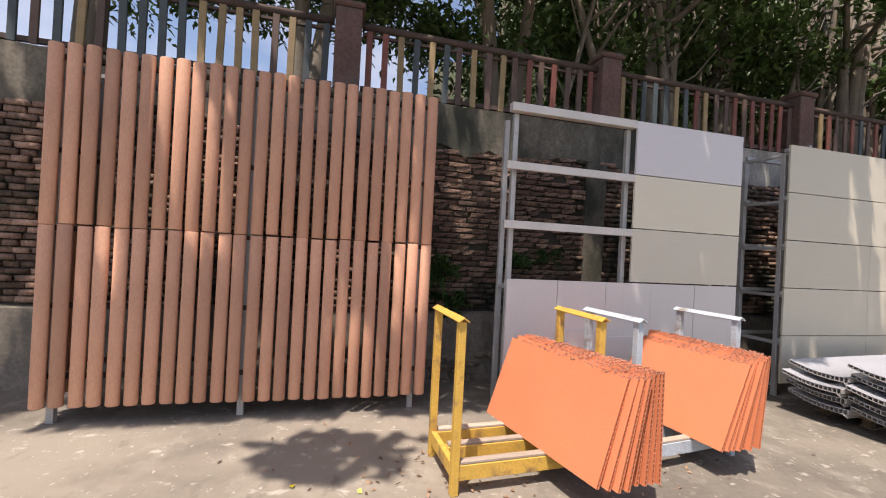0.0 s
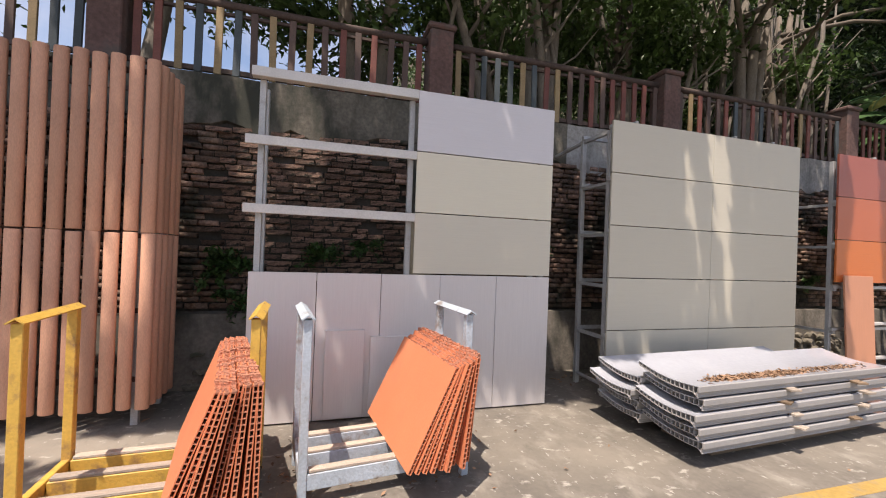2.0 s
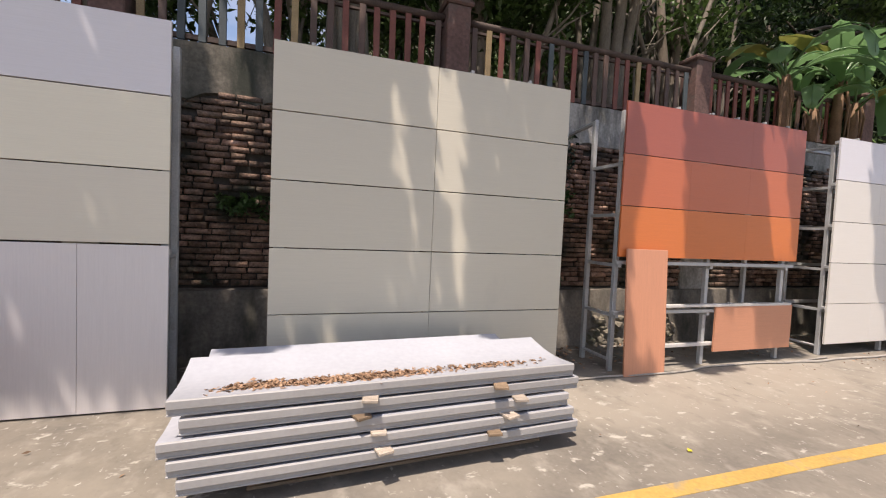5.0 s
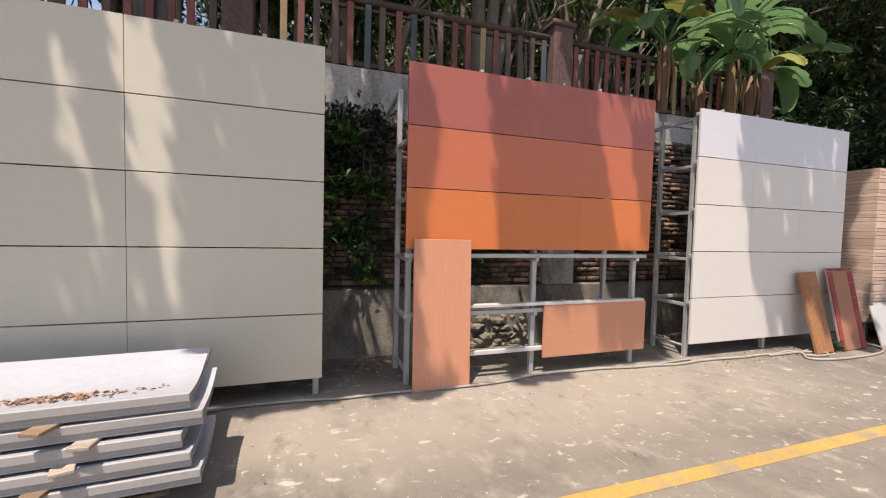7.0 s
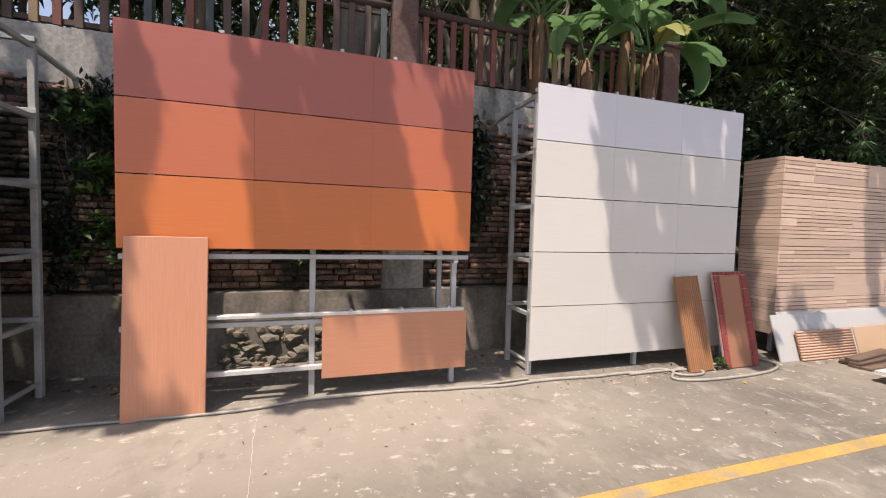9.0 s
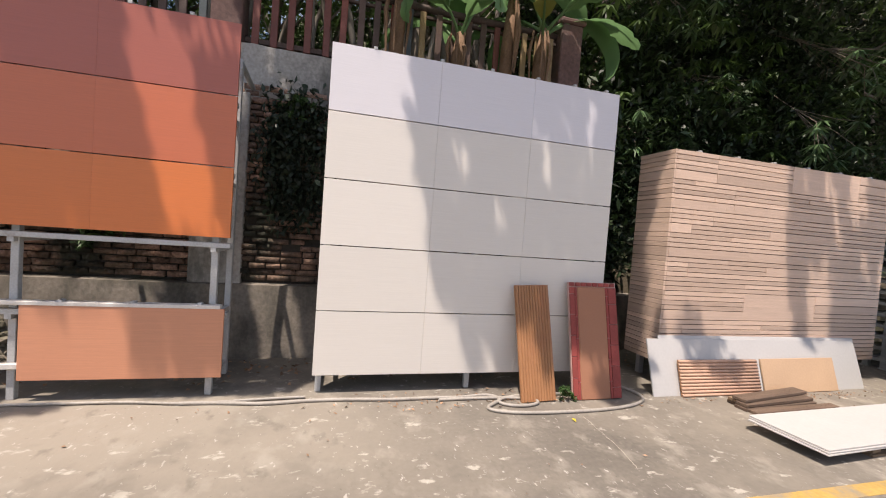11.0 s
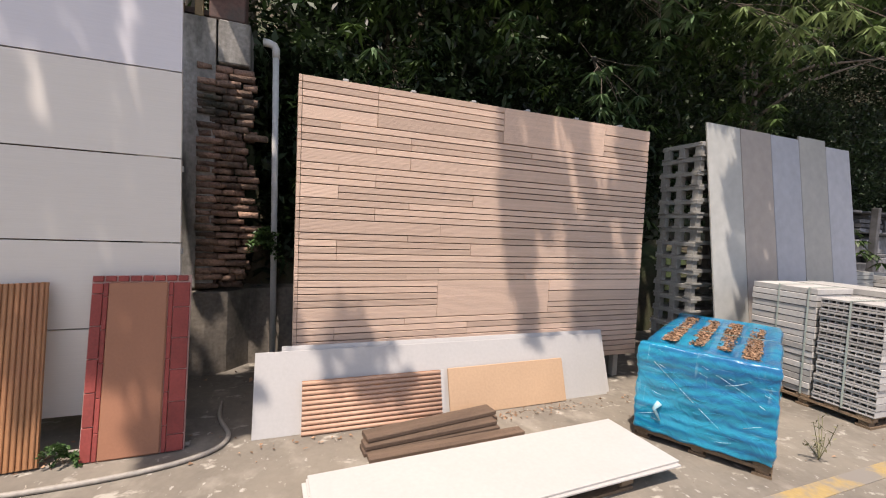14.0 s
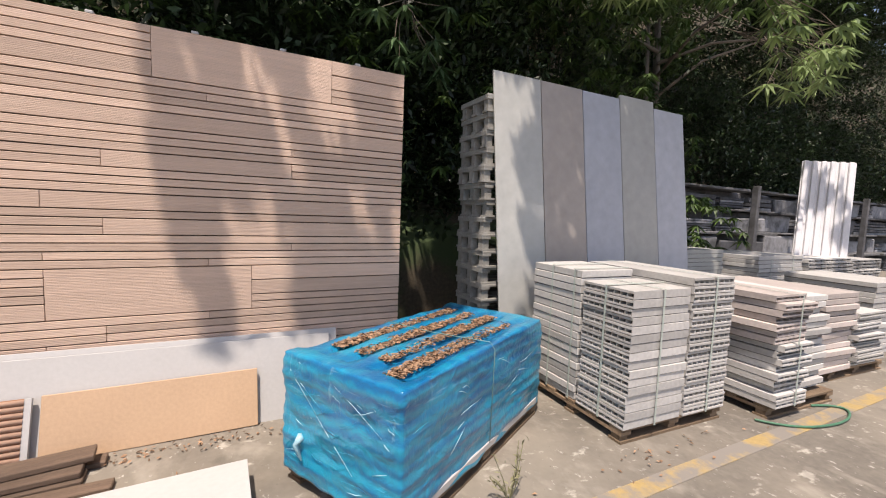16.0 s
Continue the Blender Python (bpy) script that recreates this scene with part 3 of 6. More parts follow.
def screen_stand():
    st = thing("screen_stand", pose(-2.20, 3.72, 0), "tall screen of upright terracotta tubes on a steel frame", "display stand")
    w = 3.04
    rnd = random.Random(3)
    meshes = []
    for h in (1.395, 1.375):
        bm = bmesh.new()
        tube(bm, [(0, 0, 0), (0, 0, 0.006), (0, 0, h - 0.006), (0, 0, h)], [0.046, 0.050, 0.050, 0.046], 12)
        for v in bm.verts:
            v.co.y *= 0.75
        me = bpy.data.meshes.new("tube")
        bm.to_mesh(me)
        bm.free()
        me.polygons.foreach_set("use_smooth", [len(p.vertices) == 4 for p in me.polygons])
        me.materials.append(TUBE)
        meshes.append(me)
    n = 25
    for i in range(n):
        x = 0.05 + i * (w - 0.1) / (n - 1)
        for k, me in enumerate(meshes):
            share("tube", me, pose(x + rnd.uniform(-0.004, 0.004), rnd.uniform(-0.006, 0.006), (0.145 if k == 0 else 1.55) + rnd.uniform(-0.008, 0.008), 0, rnd.uniform(-0.15, 0.15), 0), st)
    for x in (0.03, w - 0.03):
        for j in range(4):
            for k, me in enumerate(meshes):
                share("tube", me, pose(x, 0.125 + j * 0.125, 0.145 if k == 0 else 1.55, 0, 0, 90), st)
    for x in (0.1, 1.45, w - 0.12):
        for y in (0.06, 0.52):
            part("upright", one_box(x - 0.025, x + 0.025, y, y + 0.05, 0, 2.9), STEEL, st)
        for z in (0.3, 2.8):
            part("strut", one_box(x - 0.02, x + 0.02, 0.1, 0.54, z, z + 0.04), STEEL, st)
    # rails coloured dark to sink into the shade behind the tubes
    for z in (0.35, 0.9, 1.5, 2.1, 2.82):
        part("rail", one_box(0.06, w - 0.06, 0.045, 0.075, z, z + 0.04), RAIL, st)
        part("rail", one_box(0.06, w - 0.06, 0.50, 0.53, z, z + 0.04), RAIL, st)


def half_open_stand():
    x0 = 1.55
    st = thing("display_stand", pose(x0, FACE, 0), "half-clad steel stand with grey, cream and sand panels above white ones", "display stand", "panel display stands")
    w = 2.75
    stand_frame(st, w, [0.05, 1.32, w - 0.05], rails=[1.275], rail_mat=ALU, depth=0.29, rear=False)
    part("top_rail", one_box(-0.03, 1.36, 0.0, 0.075, 2.86, 2.94, 0.003), ALU, st, "pale aluminium rail")
    for z in (1.745, 2.305):
        part("cross_rail", one_box(-0.06, 1.36, -0.005, 0.024, z, z + 0.075, 0.003), ALU, st, "pale aluminium rail")
    for k, mt in enumerate((SAND, CREAM, LILAC)):
        panel(st, 1.36, w, ROWS_Z[2 + k], ROWS_Z[3 + k], mt)
    edges = [0.0, 0.535, 1.08, 1.62, 2.18, w]
    for a, b in zip(edges, edges[1:]):
        panel(st, a, b, 0.01, 1.27, PINKWHITE, 0.0 if a != 1.62 else 0.003, gap=0.003 if 0.5 < b < 1.2 else 0.0016)
    part("lower_panel", one_box(0.62, 0.95, -0.028, -0.003, 0.03, 0.78, 0.002), PINKWHITE, st)
    part("lower_panel", one_box(1.0, 1.5, -0.03, -0.003, 0.03, 0.72, 0.002), PINKWHITE, st)


def beige_stand():
    st = thing("display_stand", pose(5.0, FACE, 0), "steel stand clad with beige-grey matt panels in five rows", "display stand", "panel display stands")
    stand_frame(st, 2.76, [0.05, 1.38, 2.71])
    for a, b in zip(ROWS_Z, ROWS_Z[1:]):
        panel(st, 0, 1.375, a, b, BEIGE)
        panel(st, 1.375, 2.76, a, b, BEIGE)
    clips(st, [0.3, 1.7, 2.3])


def orange_stand():
    st = thing("display_stand", pose(8.47, FACE, 0), "steel stand with rust and orange panel rows, open below", "display stand", "panel display stands")
    w = 2.79
    stand_frame(st, w, [0.05, 1.38, w - 0.12], rails=[0.72, 1.275, 1.83, 2.385], rear=False)
    for k, mt in enumerate((ORANGE, BURNT, RUST)):
        cuts = ([0, 0.93, 1.86, w], [0, 0.93, 1.86, w], [0, 1.86, w])[k]
        for a, b in zip(cuts, cuts[1:]):
            panel(st, a, b, ROWS_Z[2 + k], ROWS_Z[3 + k], mt, gap=0.0003, bevel=0.0004)
    part("low_rail", one_box(0.5, w - 0.1, 0.03, 0.07, 0.24, 0.28, 0.003), ALU, st)
    part("ledge_rail", one_box(0.4, w - 0.04, -0.01, 0.06, 0.715, 0.745, 0.003), ALU, st)
    panel(st, 1.46, w - 0.01, 0.165, 0.72, SALMON_H, -0.004, label="salmon terracotta panel")
    clips(st, [0.7, 1.2, 1.6, 2.05, 2.45])
    clips(st, [1.7, 2.15, 2.6], 0.74)
    lean = tagged(finish("loose_panel", one_box(-0.275, 0.275, -0.012, 0.012, 0, 1.37, 0.003), SALMON), "tall salmon terracotta panel leaning against the stand", "panel")
    lean.matrix_world = pose(8.80, 3.435, 0, -3.0, 0.4, 0)


def white_stand():
    st = thing("display_stand", pose(11.94, FACE, 0), "steel stand clad with warm white panels in five rows", "display stand", "panel display stands")
    w = 2.75
    stand_frame(st, w, [0.05, 1.4, w - 0.05], slim_end=True)
    for i, (a, b) in enumerate(zip(ROWS_Z, ROWS_Z[1:])):
        for c, d in ((0, 0.93), (0.93, 1.83), (1.83, w)):
            panel(st, c, d, a, b, LILACWHITE if i == 4 else WHITE, gap=0.0008, bevel=0.0006)
    clips(st, [0.35, 0.93, 1.4, 1.86, 2.25, 2.6])


screen_stand()
half_open_stand()
beige_stand()
orange_stand()
white_stand()


def board_stand():
    """A box clad with ribbed boards of many lengths."""
    st = thing("display_stand", pose(15.43, 3.53, 0), "box stand clad with ribbed clay boards of many lengths", "display stand", "panel display stands")
    w, pitch, rows = 3.27, 0.05105, 44
    z1 = 2.50
    z0 = z1 - rows * pitch
    rnd = random.Random(8)
    # the core's dark colour stands for shade in the gaps between boards
    part("core", one_box(0.02, w - 0.02, 0.03, 0.5, z0 + 0.02, z1 - 0.02), DARKWOOD, st)
    for x in (0.15, 1.2, 2.2, w - 0.15):
        part("upright", one_box(x - 0.03, x + 0.03, 0.1, 0.16, 0, z0 + 0.05), STEEL, st)
        part("upright", one_box(x - 0.03, x + 0.03, 0.4, 0.46, 0, z0 + 0.05), STEEL, st)
    taken = [[] for _ in range(rows)]
    made = {}

    def board(r, h, a, b):
        key = (h, round(b - a, 3))
        if key not in made:
            bm = one_box(0.0012, b - a - 0.0012, 0, 0.024, 0.004, h * pitch - 0.004, 0.0018)
            me = bpy.data.meshes.new("board")
            bm.to_mesh(me)
            bm.free()
            me.materials.append(BOARD)
            made[key] = me
        share("board", made[key], pose(a, rnd.uniform(-0.002, 0.002), z0 + r * pitch), st)
        for q in range(r, r + h):
            taken[q].append((a, b))

    # broad boards: first row, rows covered, start and end along the front
    for r, h, a, b in ((38, 6, 1.63, 2.71), (9, 6, 1.09, 2.18), (42, 2, 2.71, w), (40, 2, 2.71, w), (13, 2, 2.18, w), (11, 2, 2.18, w),
                       (38, 2, 0, 0.545), (38, 2, 0.545, 1.63), (32, 2, 0, 0.816), (32, 2, 0.816, w), (27, 2, 0, 0.267), (27, 2, 1.37, 2.44),
                       (22, 2, 0, 1.09), (22, 2, 1.09, w), (9, 2, 0, 1.09), (19, 2, 1.37, w)):
        board(r, h, a, b)
    # butt joints of the narrow boards, by place along the front
    joints = {0.267: (37, 31, 20, 19, 18, 7, 6), 0.545: (43, 42, 41, 40, 34, 30, 29, 25, 24), 0.816: (36, 35, 26, 21, 15, 8), 1.09: (16, 5), 1.37: (7, 6), 1.92: (8, 36, 15), 2.44: (30, 17)}
    for r in range(rows):
        cuts = sorted([0.0, w] + [x for x, at in joints.items() if r in at] + [e for ab in taken[r] for e in ab])
        for a, b in zip(cuts, cuts[1:]):
            if b - a > 0.01 and not any(p - 0.005 <= a and b <= q + 0.005 for p, q in taken[r]):
                board(r, 1, a, b)
    # the clad side, its courses level with the front's
    r = 0
    while r < rows:
        h = 2 if r in (9, 22, 27, 32, 38) else 1
        if ("side", h) not in made:
            bm = one_box(-0.024, 0.0, 0.0, 0.5, 0.0028, h * pitch - 0.0028, 0.002)
            me = bpy.data.meshes.new("board")
            bm.to_mesh(me)
            bm.free()
            me.materials.append(BOARD)
            made[("side", h)] = me
        share("board", made[("side", h)], pose(-0.002, 0.0, z0 + r * pitch), st)
        r += h
    for i in range(6):
        x = 0.3 + i * 0.52
        part("clip", one_box(x - 0.02, x + 0.02, 0.0, 0.05, z1 - 0.004, z1 + 0.015, 0.004), STEEL, st)


board_stand()


# ---- grey slabs and the tall pallet stack ----
def grey_slabs():
    xs = [19.555, 20.09, 20.62, 21.15, 21.69, 22.21]
    tops = [2.72, 2.72, 2.715, 2.76, 2.69]
    for i, mt in enumerate(G_MATS):
        w = xs[i + 1] - xs[i]
        ob = finish("leaning_slab", one_box(0.004, w - 0.004, 0, 0.02, 0, tops[i] * 1.0078, 0.003), mt)
        tagged(ob, ("mottled pale grey", "taupe", "blue-grey", "olive-grey", "pale blue-grey")[i] + " tall slab leaning on a pallet stack", "slab", "tall grey slabs")
        ob.matrix_world = pose(xs[i], 3.245, 0.0, -7.2, 0, 0)


def pallet(name, m, lx, ly, material, label, group="", boards=5, h=0.13):
    p = thing(name, m, label, "pallet", group)
    for i in range(boards):
        y = i * (ly - 0.1) / (boards - 1)
        part("top_board", one_box(0, lx, y, y + 0.1, h - 0.022, h, 0.003), material, p)
    for x in (0, lx / 2 - 0.045, lx - 0.09):
        part("bearer", one_box(x, x + 0.09, 0, ly, h - 0.045, h - 0.022), material, p)
        for y in (0, ly / 2 - 0.05, ly - 0.1):
            part("block", one_box(x + 0.01, x + 0.08, y + 0.015, y + 0.085, 0.018, h - 0.045), material, p)
    for y in (0, ly / 2 - 0.05, ly - 0.1):
        part("foot_board", one_box(0, lx, y, y + 0.1, 0, 0.018), material, p)
    return p


def pallet_stack():
    rnd = random.Random(2)
    first = pallet("pallet", pose(19.53, 3.60, 0), 1.1, 0.5, PALLET_GREY, "grey pallet in a tall stack behind the slabs", "stacked grey pallets", 5, 0.155)
    for i in range(1, 16):
        copy_thing(first, pose(19.53 + rnd.uniform(-0.03, 0.03), 3.60 + rnd.uniform(-0.015, 0.015), i * 0.157))


grey_slabs()
pallet_stack()


# ---- racks with orange sheets ----
def rack(m, material, label, paint_end):
    r = thing("transport_rack", m, label, "rack", "racks for sheets")
    L, W, H = 1.08, 0.54, 1.10
    for x in (0, L - 0.05):
        for y in (0, W - 0.05):
            part("post", one_box(x, x + 0.05, y, y + 0.05, 0, H - 0.03, 0.004), material, r)
        bm = bmesh.new()
        vs = [bm.verts.new(c) for y in (-0.02, W + 0.02) for c in ((x - 0.014, y, H - 0.026), (x + 0.025, y, H), (x + 0.064, y, H - 0.026), (x + 0.060, y, H - 0.033), (x + 0.025, y, H - 0.008), (x - 0.010, y, H - 0.033))]
        for k in range(6):
            bm.faces.new((vs[k], vs[(k + 1) % 6], vs[6 + (k + 1) % 6], vs[6 + k]))
        bm.faces.new(vs[:6][::-1])
        bm.faces.new(vs[6:])
        part("cross_angle", bm, material, r)
        part("end_beam", one_box(x + 0.005, x + 0.045, 0.05, W - 0.05, 0.10, 0.19, 0.004), material, r)
    for y in (0.005, W / 2 - 0.03, W - 0.065):
        part("base_beam", one_box(0.05, L - 0.05, y, y + 0.06, 0.09, 0.185, 0.004), material, r)
        part("wood_strip", one_box(0.06, L - 0.06, y + 0.004, y + 0.056, 0.186, 0.206, 0.004), STRIPWOOD, r)
    return r


def hollow_sheet(length, height, label, group, thick=0.024, cells=22):
    """Two skins joined by webs, so that the ends show open cells."""
    t = 0.005
    sh = thing("terracotta_sheet", Matrix.Identity(4), label, "terracotta sheet", group)
    part("skin", one_box(0, t, 0, length, 0, height), TILE, sh)
    part("skin", one_box(thick - t, thick, 0, length, 0, height), TILE, sh)
    bm = bmesh.new()
    for k in range(cells + 1):
        z = k * (height - t) / cells
        box(bm, t, thick - t, 0.0, length, z, z + t)
    tagged(part("core", bm, TILE_EDGE, sh, "open cells between the skins"), kind="stuff")
    bm = bmesh.new()
    r = random.Random(cells + round(length * 100))
    y = 0.0
    while y < length - 0.03:
        d = r.uniform(0.006, 0.022)
        if r.random() < 0.75:
            vs = box(bm, r.uniform(-0.005, 0.008), thick - r.uniform(-0.005, 0.01), y, min(y + d, length), height - 0.006, height + r.uniform(0.0, 0.012))
            for q in vs:
                q.co += Vector((r.uniform(-0.003, 0.003), r.uniform(-0.004, 0.004), r.uniform(-0.004, 0.004)))
        y += d + r.uniform(0, 0.008)
    tagged(part("broken_edge", bm, TILE_EDGE, sh, "rough broken top edge"), kind="stuff")
    return sh


def sheet_fan(first, count, foot0, foot1, lean0, lean1, turn0, turn1, seed):
    rnd = random.Random(seed)
    for i in range(count):
        k = i / (count - 1)
        x, y, z = [a + (b - a) * k for a, b in zip(foot0, foot1)]
        m = pose(x + rnd.uniform(-0.008, 0.008), y + rnd.uniform(-0.035, 0.035), z, 0, lean0 + (lean1 - lean0) * k + rnd.uniform(-0.8, 0.8), turn0 + (turn1 - turn0) * k) @ pose(0, 0, 0, rnd.uniform(-1, 1), 0, 0)
        if i:
            copy_thing(first, m)
        else:
            first.matrix_world = m


rack(pose(0.735, 2.36, 0, 0, 0, 3), YELLOW, "worn yellow steel transport rack on the concrete", True)
rack(pose(2.04, 2.38, 0, 0, 0, 7), PALEBLUE, "worn white-blue steel transport rack on the concrete", False)
SHEET = hollow_sheet(1.16, 0.64, "orange hollow terracotta sheet leaning in the yellow rack", "orange sheets in the yellow rack")
SHEET_B = hollow_sheet(0.98, 0.65, "orange hollow terracotta sheet leaning in the white rack", "orange sheets in the white rack")
sheet_fan(SHEET, 9, (1.47, 1.95, 0.207), (1.87, 1.96, 0.207), 20, 1, 11, 13, 1)
sheet_fan(SHEET_B, 9, (2.63, 2.20, 0.207), (3.01, 2.26, 0.207), 27, 5, 7, 7, 2)


# ---- the pile of curved white panels ----
def curved_panel(length, width):
    """A white panel, hollow inside, flat lip in front and curling up behind."""
    n = 14
    t = 0.006

    def top(s):
        return 0.082 - 0.030 * math.sin(math.pi * s) + 0.042 * s

    def low(s):
        return max(0.0, top(s) - (0.082 if s < 0.05 else 0.034 + 0.02 * (1 - s)))

    prof = [(k / n * width, top(k / n), low(k / n)) for k in range(n + 1)]
    cp = thing("curved_panel", Matrix.Identity(4), "curved white glazed hollow panel in a pile", "curved panel", "pile of curved white panels")

    def shell(pts):
        bm = bmesh.new()
        rings = [[bm.verts.new((x, y, z)) for y, z in pts] for x in (0, length)]
        k = len(pts)
        for j in range(k):
            bm.faces.new((rings[0][j], rings[0][(j + 1) % k], rings[1][(j + 1) % k], rings[1][j]))
        bm.faces.new(rings[0])
        bm.faces.new(rings[1])
        bmesh.ops.recalc_face_normals(bm, faces=bm.faces)
        return bm

    part("glazed_face", shell([(y, a) for y, a, b in prof] + [(y, a - t) for y, a, b in prof[::-1]]), GLAZE, cp, "glossy white glaze")
    part("underside", shell([(y, b) for y, a, b in prof] + [(y, b + t) for y, a, b in prof[::-1]]), GLAZE_SIDE, cp)
    part("lip", one_box(0, length, -0.012, t, 0.036, 0.0815, 0.004), GLAZE_SIDE, cp)
    part("lip", one_box(0, length, 0.004, 0.012, 0.001, 0.036, 0.001), GLAZE_SIDE, cp)
    bm = bmesh.new()
    for y, a, b in prof[1:]:
        box(bm, 0, length, y - t, y, b + t, a - t)
    tagged(part("core", bm, GLAZE_SIDE, cp, "open cells inside the panel"), kind="stuff")
    return cp


def curved_pile():
    base = pose(4.69, 2.19, 0, 0, 0, 3.2)
    rnd = random.Random(4)
    p = pallet("pallet", base @ pose(0.35, 0.15, 0), 1.9, 0.8, WOOD, "weathered wooden pallet under curved white panels", boards=4, h=0.125)
    front, back = curved_panel(2.38, 0.53), curved_panel(2.3, 0.5)
    for i in range(5):
        for first, y, dx in ((front, 0.0, 0.0), (back, 0.54, -0.02)):
            if first is back and i == 4:
                continue
            shift = (0.06, 0.02, -0.05, 0.04, 0.02)[i]
            m = base @ pose(dx + shift + rnd.uniform(-0.02, 0.02), y + rnd.uniform(-0.012, 0.012), 0.126 + i * 0.099, 0, 0, rnd.uniform(-0.3, 0.3))
            if i:
                copy_thing(first, m)
            else:
                first.matrix_world = m
        if i < 4:
            for x in (0.95, 1.85):
                sp = finish("wood_spacer", one_box(-0.045, 0.045, -0.03, 0.45, 0, 0.018, 0.003), STRIPWOOD if (i + int(x * 2)) % 3 else WOOD)
                sp.matrix_world = base @ pose(x + rnd.uniform(-0.14, 0.14), -0.01 - rnd.uniform(0, 0.05), 0.126 + i * 0.099 + 0.0825, 0, 0, rnd.uniform(-22, 22))
                tagged(sp, "small pale wooden spacer between curved panels", "spacer", "spacers in the panel pile")
    return base


PILE = curved_pile()


# ---- loose panels by the white stand and the board stand ----
def fluted_panel():
    ob = thing("fluted_panel", pose(13.735, 3.245, 0, -13, -2.6, 0), "brown fluted terracotta panel leaning on the white stand", "panel")
    part("plate", one_box(0, 0.34, 0, 0.02, 0, 1.04), RIBBROWN, ob)
    for i in range(12):
        part("flute", one_box(0.006 + i * 0.0275, 0.026 + i * 0.0275, -0.011, 0.0, 0, 1.04, 0.004), RIBBROWN, ob)


def brick_frame_panel():
    ob = thing("framed_panel", pose(14.255, 3.255, 0, -12, -0.6, 0), "brown clay panel with a red brick slip border, leaning", "panel")
    w, h = 0.525, 1.09
    part("backing", one_box(0, w, 0, 0.02, 0, h), JOINTWHITE, ob, "pale joint mortar")
    part("face", one_box(0.088, w - 0.125, -0.016, 0.0, 0.0, h - 0.045, 0.008), CLAYFACE, ob, "matt brown clay face")
    for x in (0.062, w - 0.121):
        z = -0.04
        while z < h - 0.05:
            e = min(z + 0.2, h - 0.045)
            part("edge_strip", one_box(x, x + 0.024, -0.012, 0.0, max(z, 0.002), e - 0.003, 0.003), REDBRICK, ob, "plain red clay strip")
            z = e
    for side, start in (((0.006, 0.059), 0.005), ((w - 0.093, w - 0.004), -0.09)):
        z = start
        while z < h - 0.05:
            e = min(z + 0.195, h - 0.045)
            part("brick_slip", one_box(side[0], side[1], -0.014, 0.0, max(z, 0.004), e - 0.005, 0.003), REDBRICK, ob)
            z = e
    for i in range(8):
        x = 0.006 + i * (w - 0.012) / 8
        part("brick_slip", one_box(x, x + 0.054, -0.014, 0.0, h - 0.038, h - 0.004, 0.003), REDBRICK, ob)


def leaning_sheets():
    for x0, x1, y, h, lab in ((15.16, 18.12, 3.262, 0.56, "wide pale sheet leaning on the board stand"), (15.33, 18.18, 3.295, 0.585, "long pale sheet leaning on the board stand")):
        ob = finish("leaning_sheet", one_box(0, x1 - x0, 0, 0.018, 0, h, 0.002), PALESHEET)
        ob.matrix_world = pose(x0, y, 0, -17, 0.3, 0)
        tagged(ob, lab, "sheet", "pale leaning sheets")
    ob = thing("ribbed_panel", pose(15.47, 3.225, 0.0, -16, 0.3, 0), "brown clay panel with horizontal ribs leaning on pale sheets", "panel")
    part("plate", one_box(0, 1.02, 0, 0.016, 0, 0.36), RIBBROWN, ob)
    for i in range(11):
        bm = bmesh.new()
        tube(bm, [(0, -0.002, 0.018 + i * 0.0325), (1.02, -0.002, 0.018 + i * 0.0325)], 0.0145, 8)
        part("rib", bm, RIBCLAY, ob, smooth=True)
    part("end_strip", one_box(1.02, 1.05, -0.008, 0.014, 0, 0.36), PALESHEET, ob)
    ob = finish("apricot_panel", one_box(0, 1.08, 0, 0.02, 0, 0.36, 0.003), APRICOT)
    ob.matrix_world = pose(16.56, 3.225, 0.0, -16, -0.4, 0)
    tagged(ob, "plain apricot clay panel leaning on pale sheets", "panel")


fluted_panel()
brick_frame_panel()
leaning_sheets()


def plank_heap():
    rnd = random.Random(6)
    for i, (x, y, z, a, l, w) in enumerate(((15.83, 2.86, 0.0, 4, 1.0, 0.12), (15.87, 2.99, 0.0, 5, 1.02, 0.1), (15.85, 2.78, 0.0, 2, 1.12, 0.09), (15.84, 2.87, 0.033, 5, 0.98, 0.11), (15.86, 2.98, 0.033, 6, 0.95, 0.1), (15.86, 2.90, 0.066, 8, 1.0, 0.13))):
        bm = one_box(0, l, 0, w, 0, 0.03, 0.004)
        for v in bm.verts:
            v.co.y += noise.noise((v.co.x * 5 + i, v.co.y * 9, 0)) * 0.015
        ob = finish("old_plank", bm, DARKWOOD if i != 4 else WOOD)
        ob.matrix_world = pose(x, y, z, 0, 0, a)
        tagged(ob, "old weathered wooden plank lying on the concrete", "plank", "heap of old planks")


def white_plates():
    base = pose(15.50, 2.02, 0, 0, 0, 2.2)
    pallet("pallet", base @ pose(0.55, 0.03, 0), 1.2, 0.5, WOOD, "low weathered pallet under white plates", boards=4, h=0.08)
    for i in range(3):
        ob = finish("white_plate", one_box(0, 2.09, 0, 0.56, 0, 0.011, 0.002), PALESHEET)
        ob.matrix_world = base @ pose(-0.02 + i * 0.012, -0.01 + 0.008 * i, 0.081 + i * 0.013, 0, 0, (0.6, -0.4, 0)[i])
        tagged(ob, "large smooth white plate lying on a low pallet", "plate", "white plates on the pallet")


plank_heap()
white_plates()


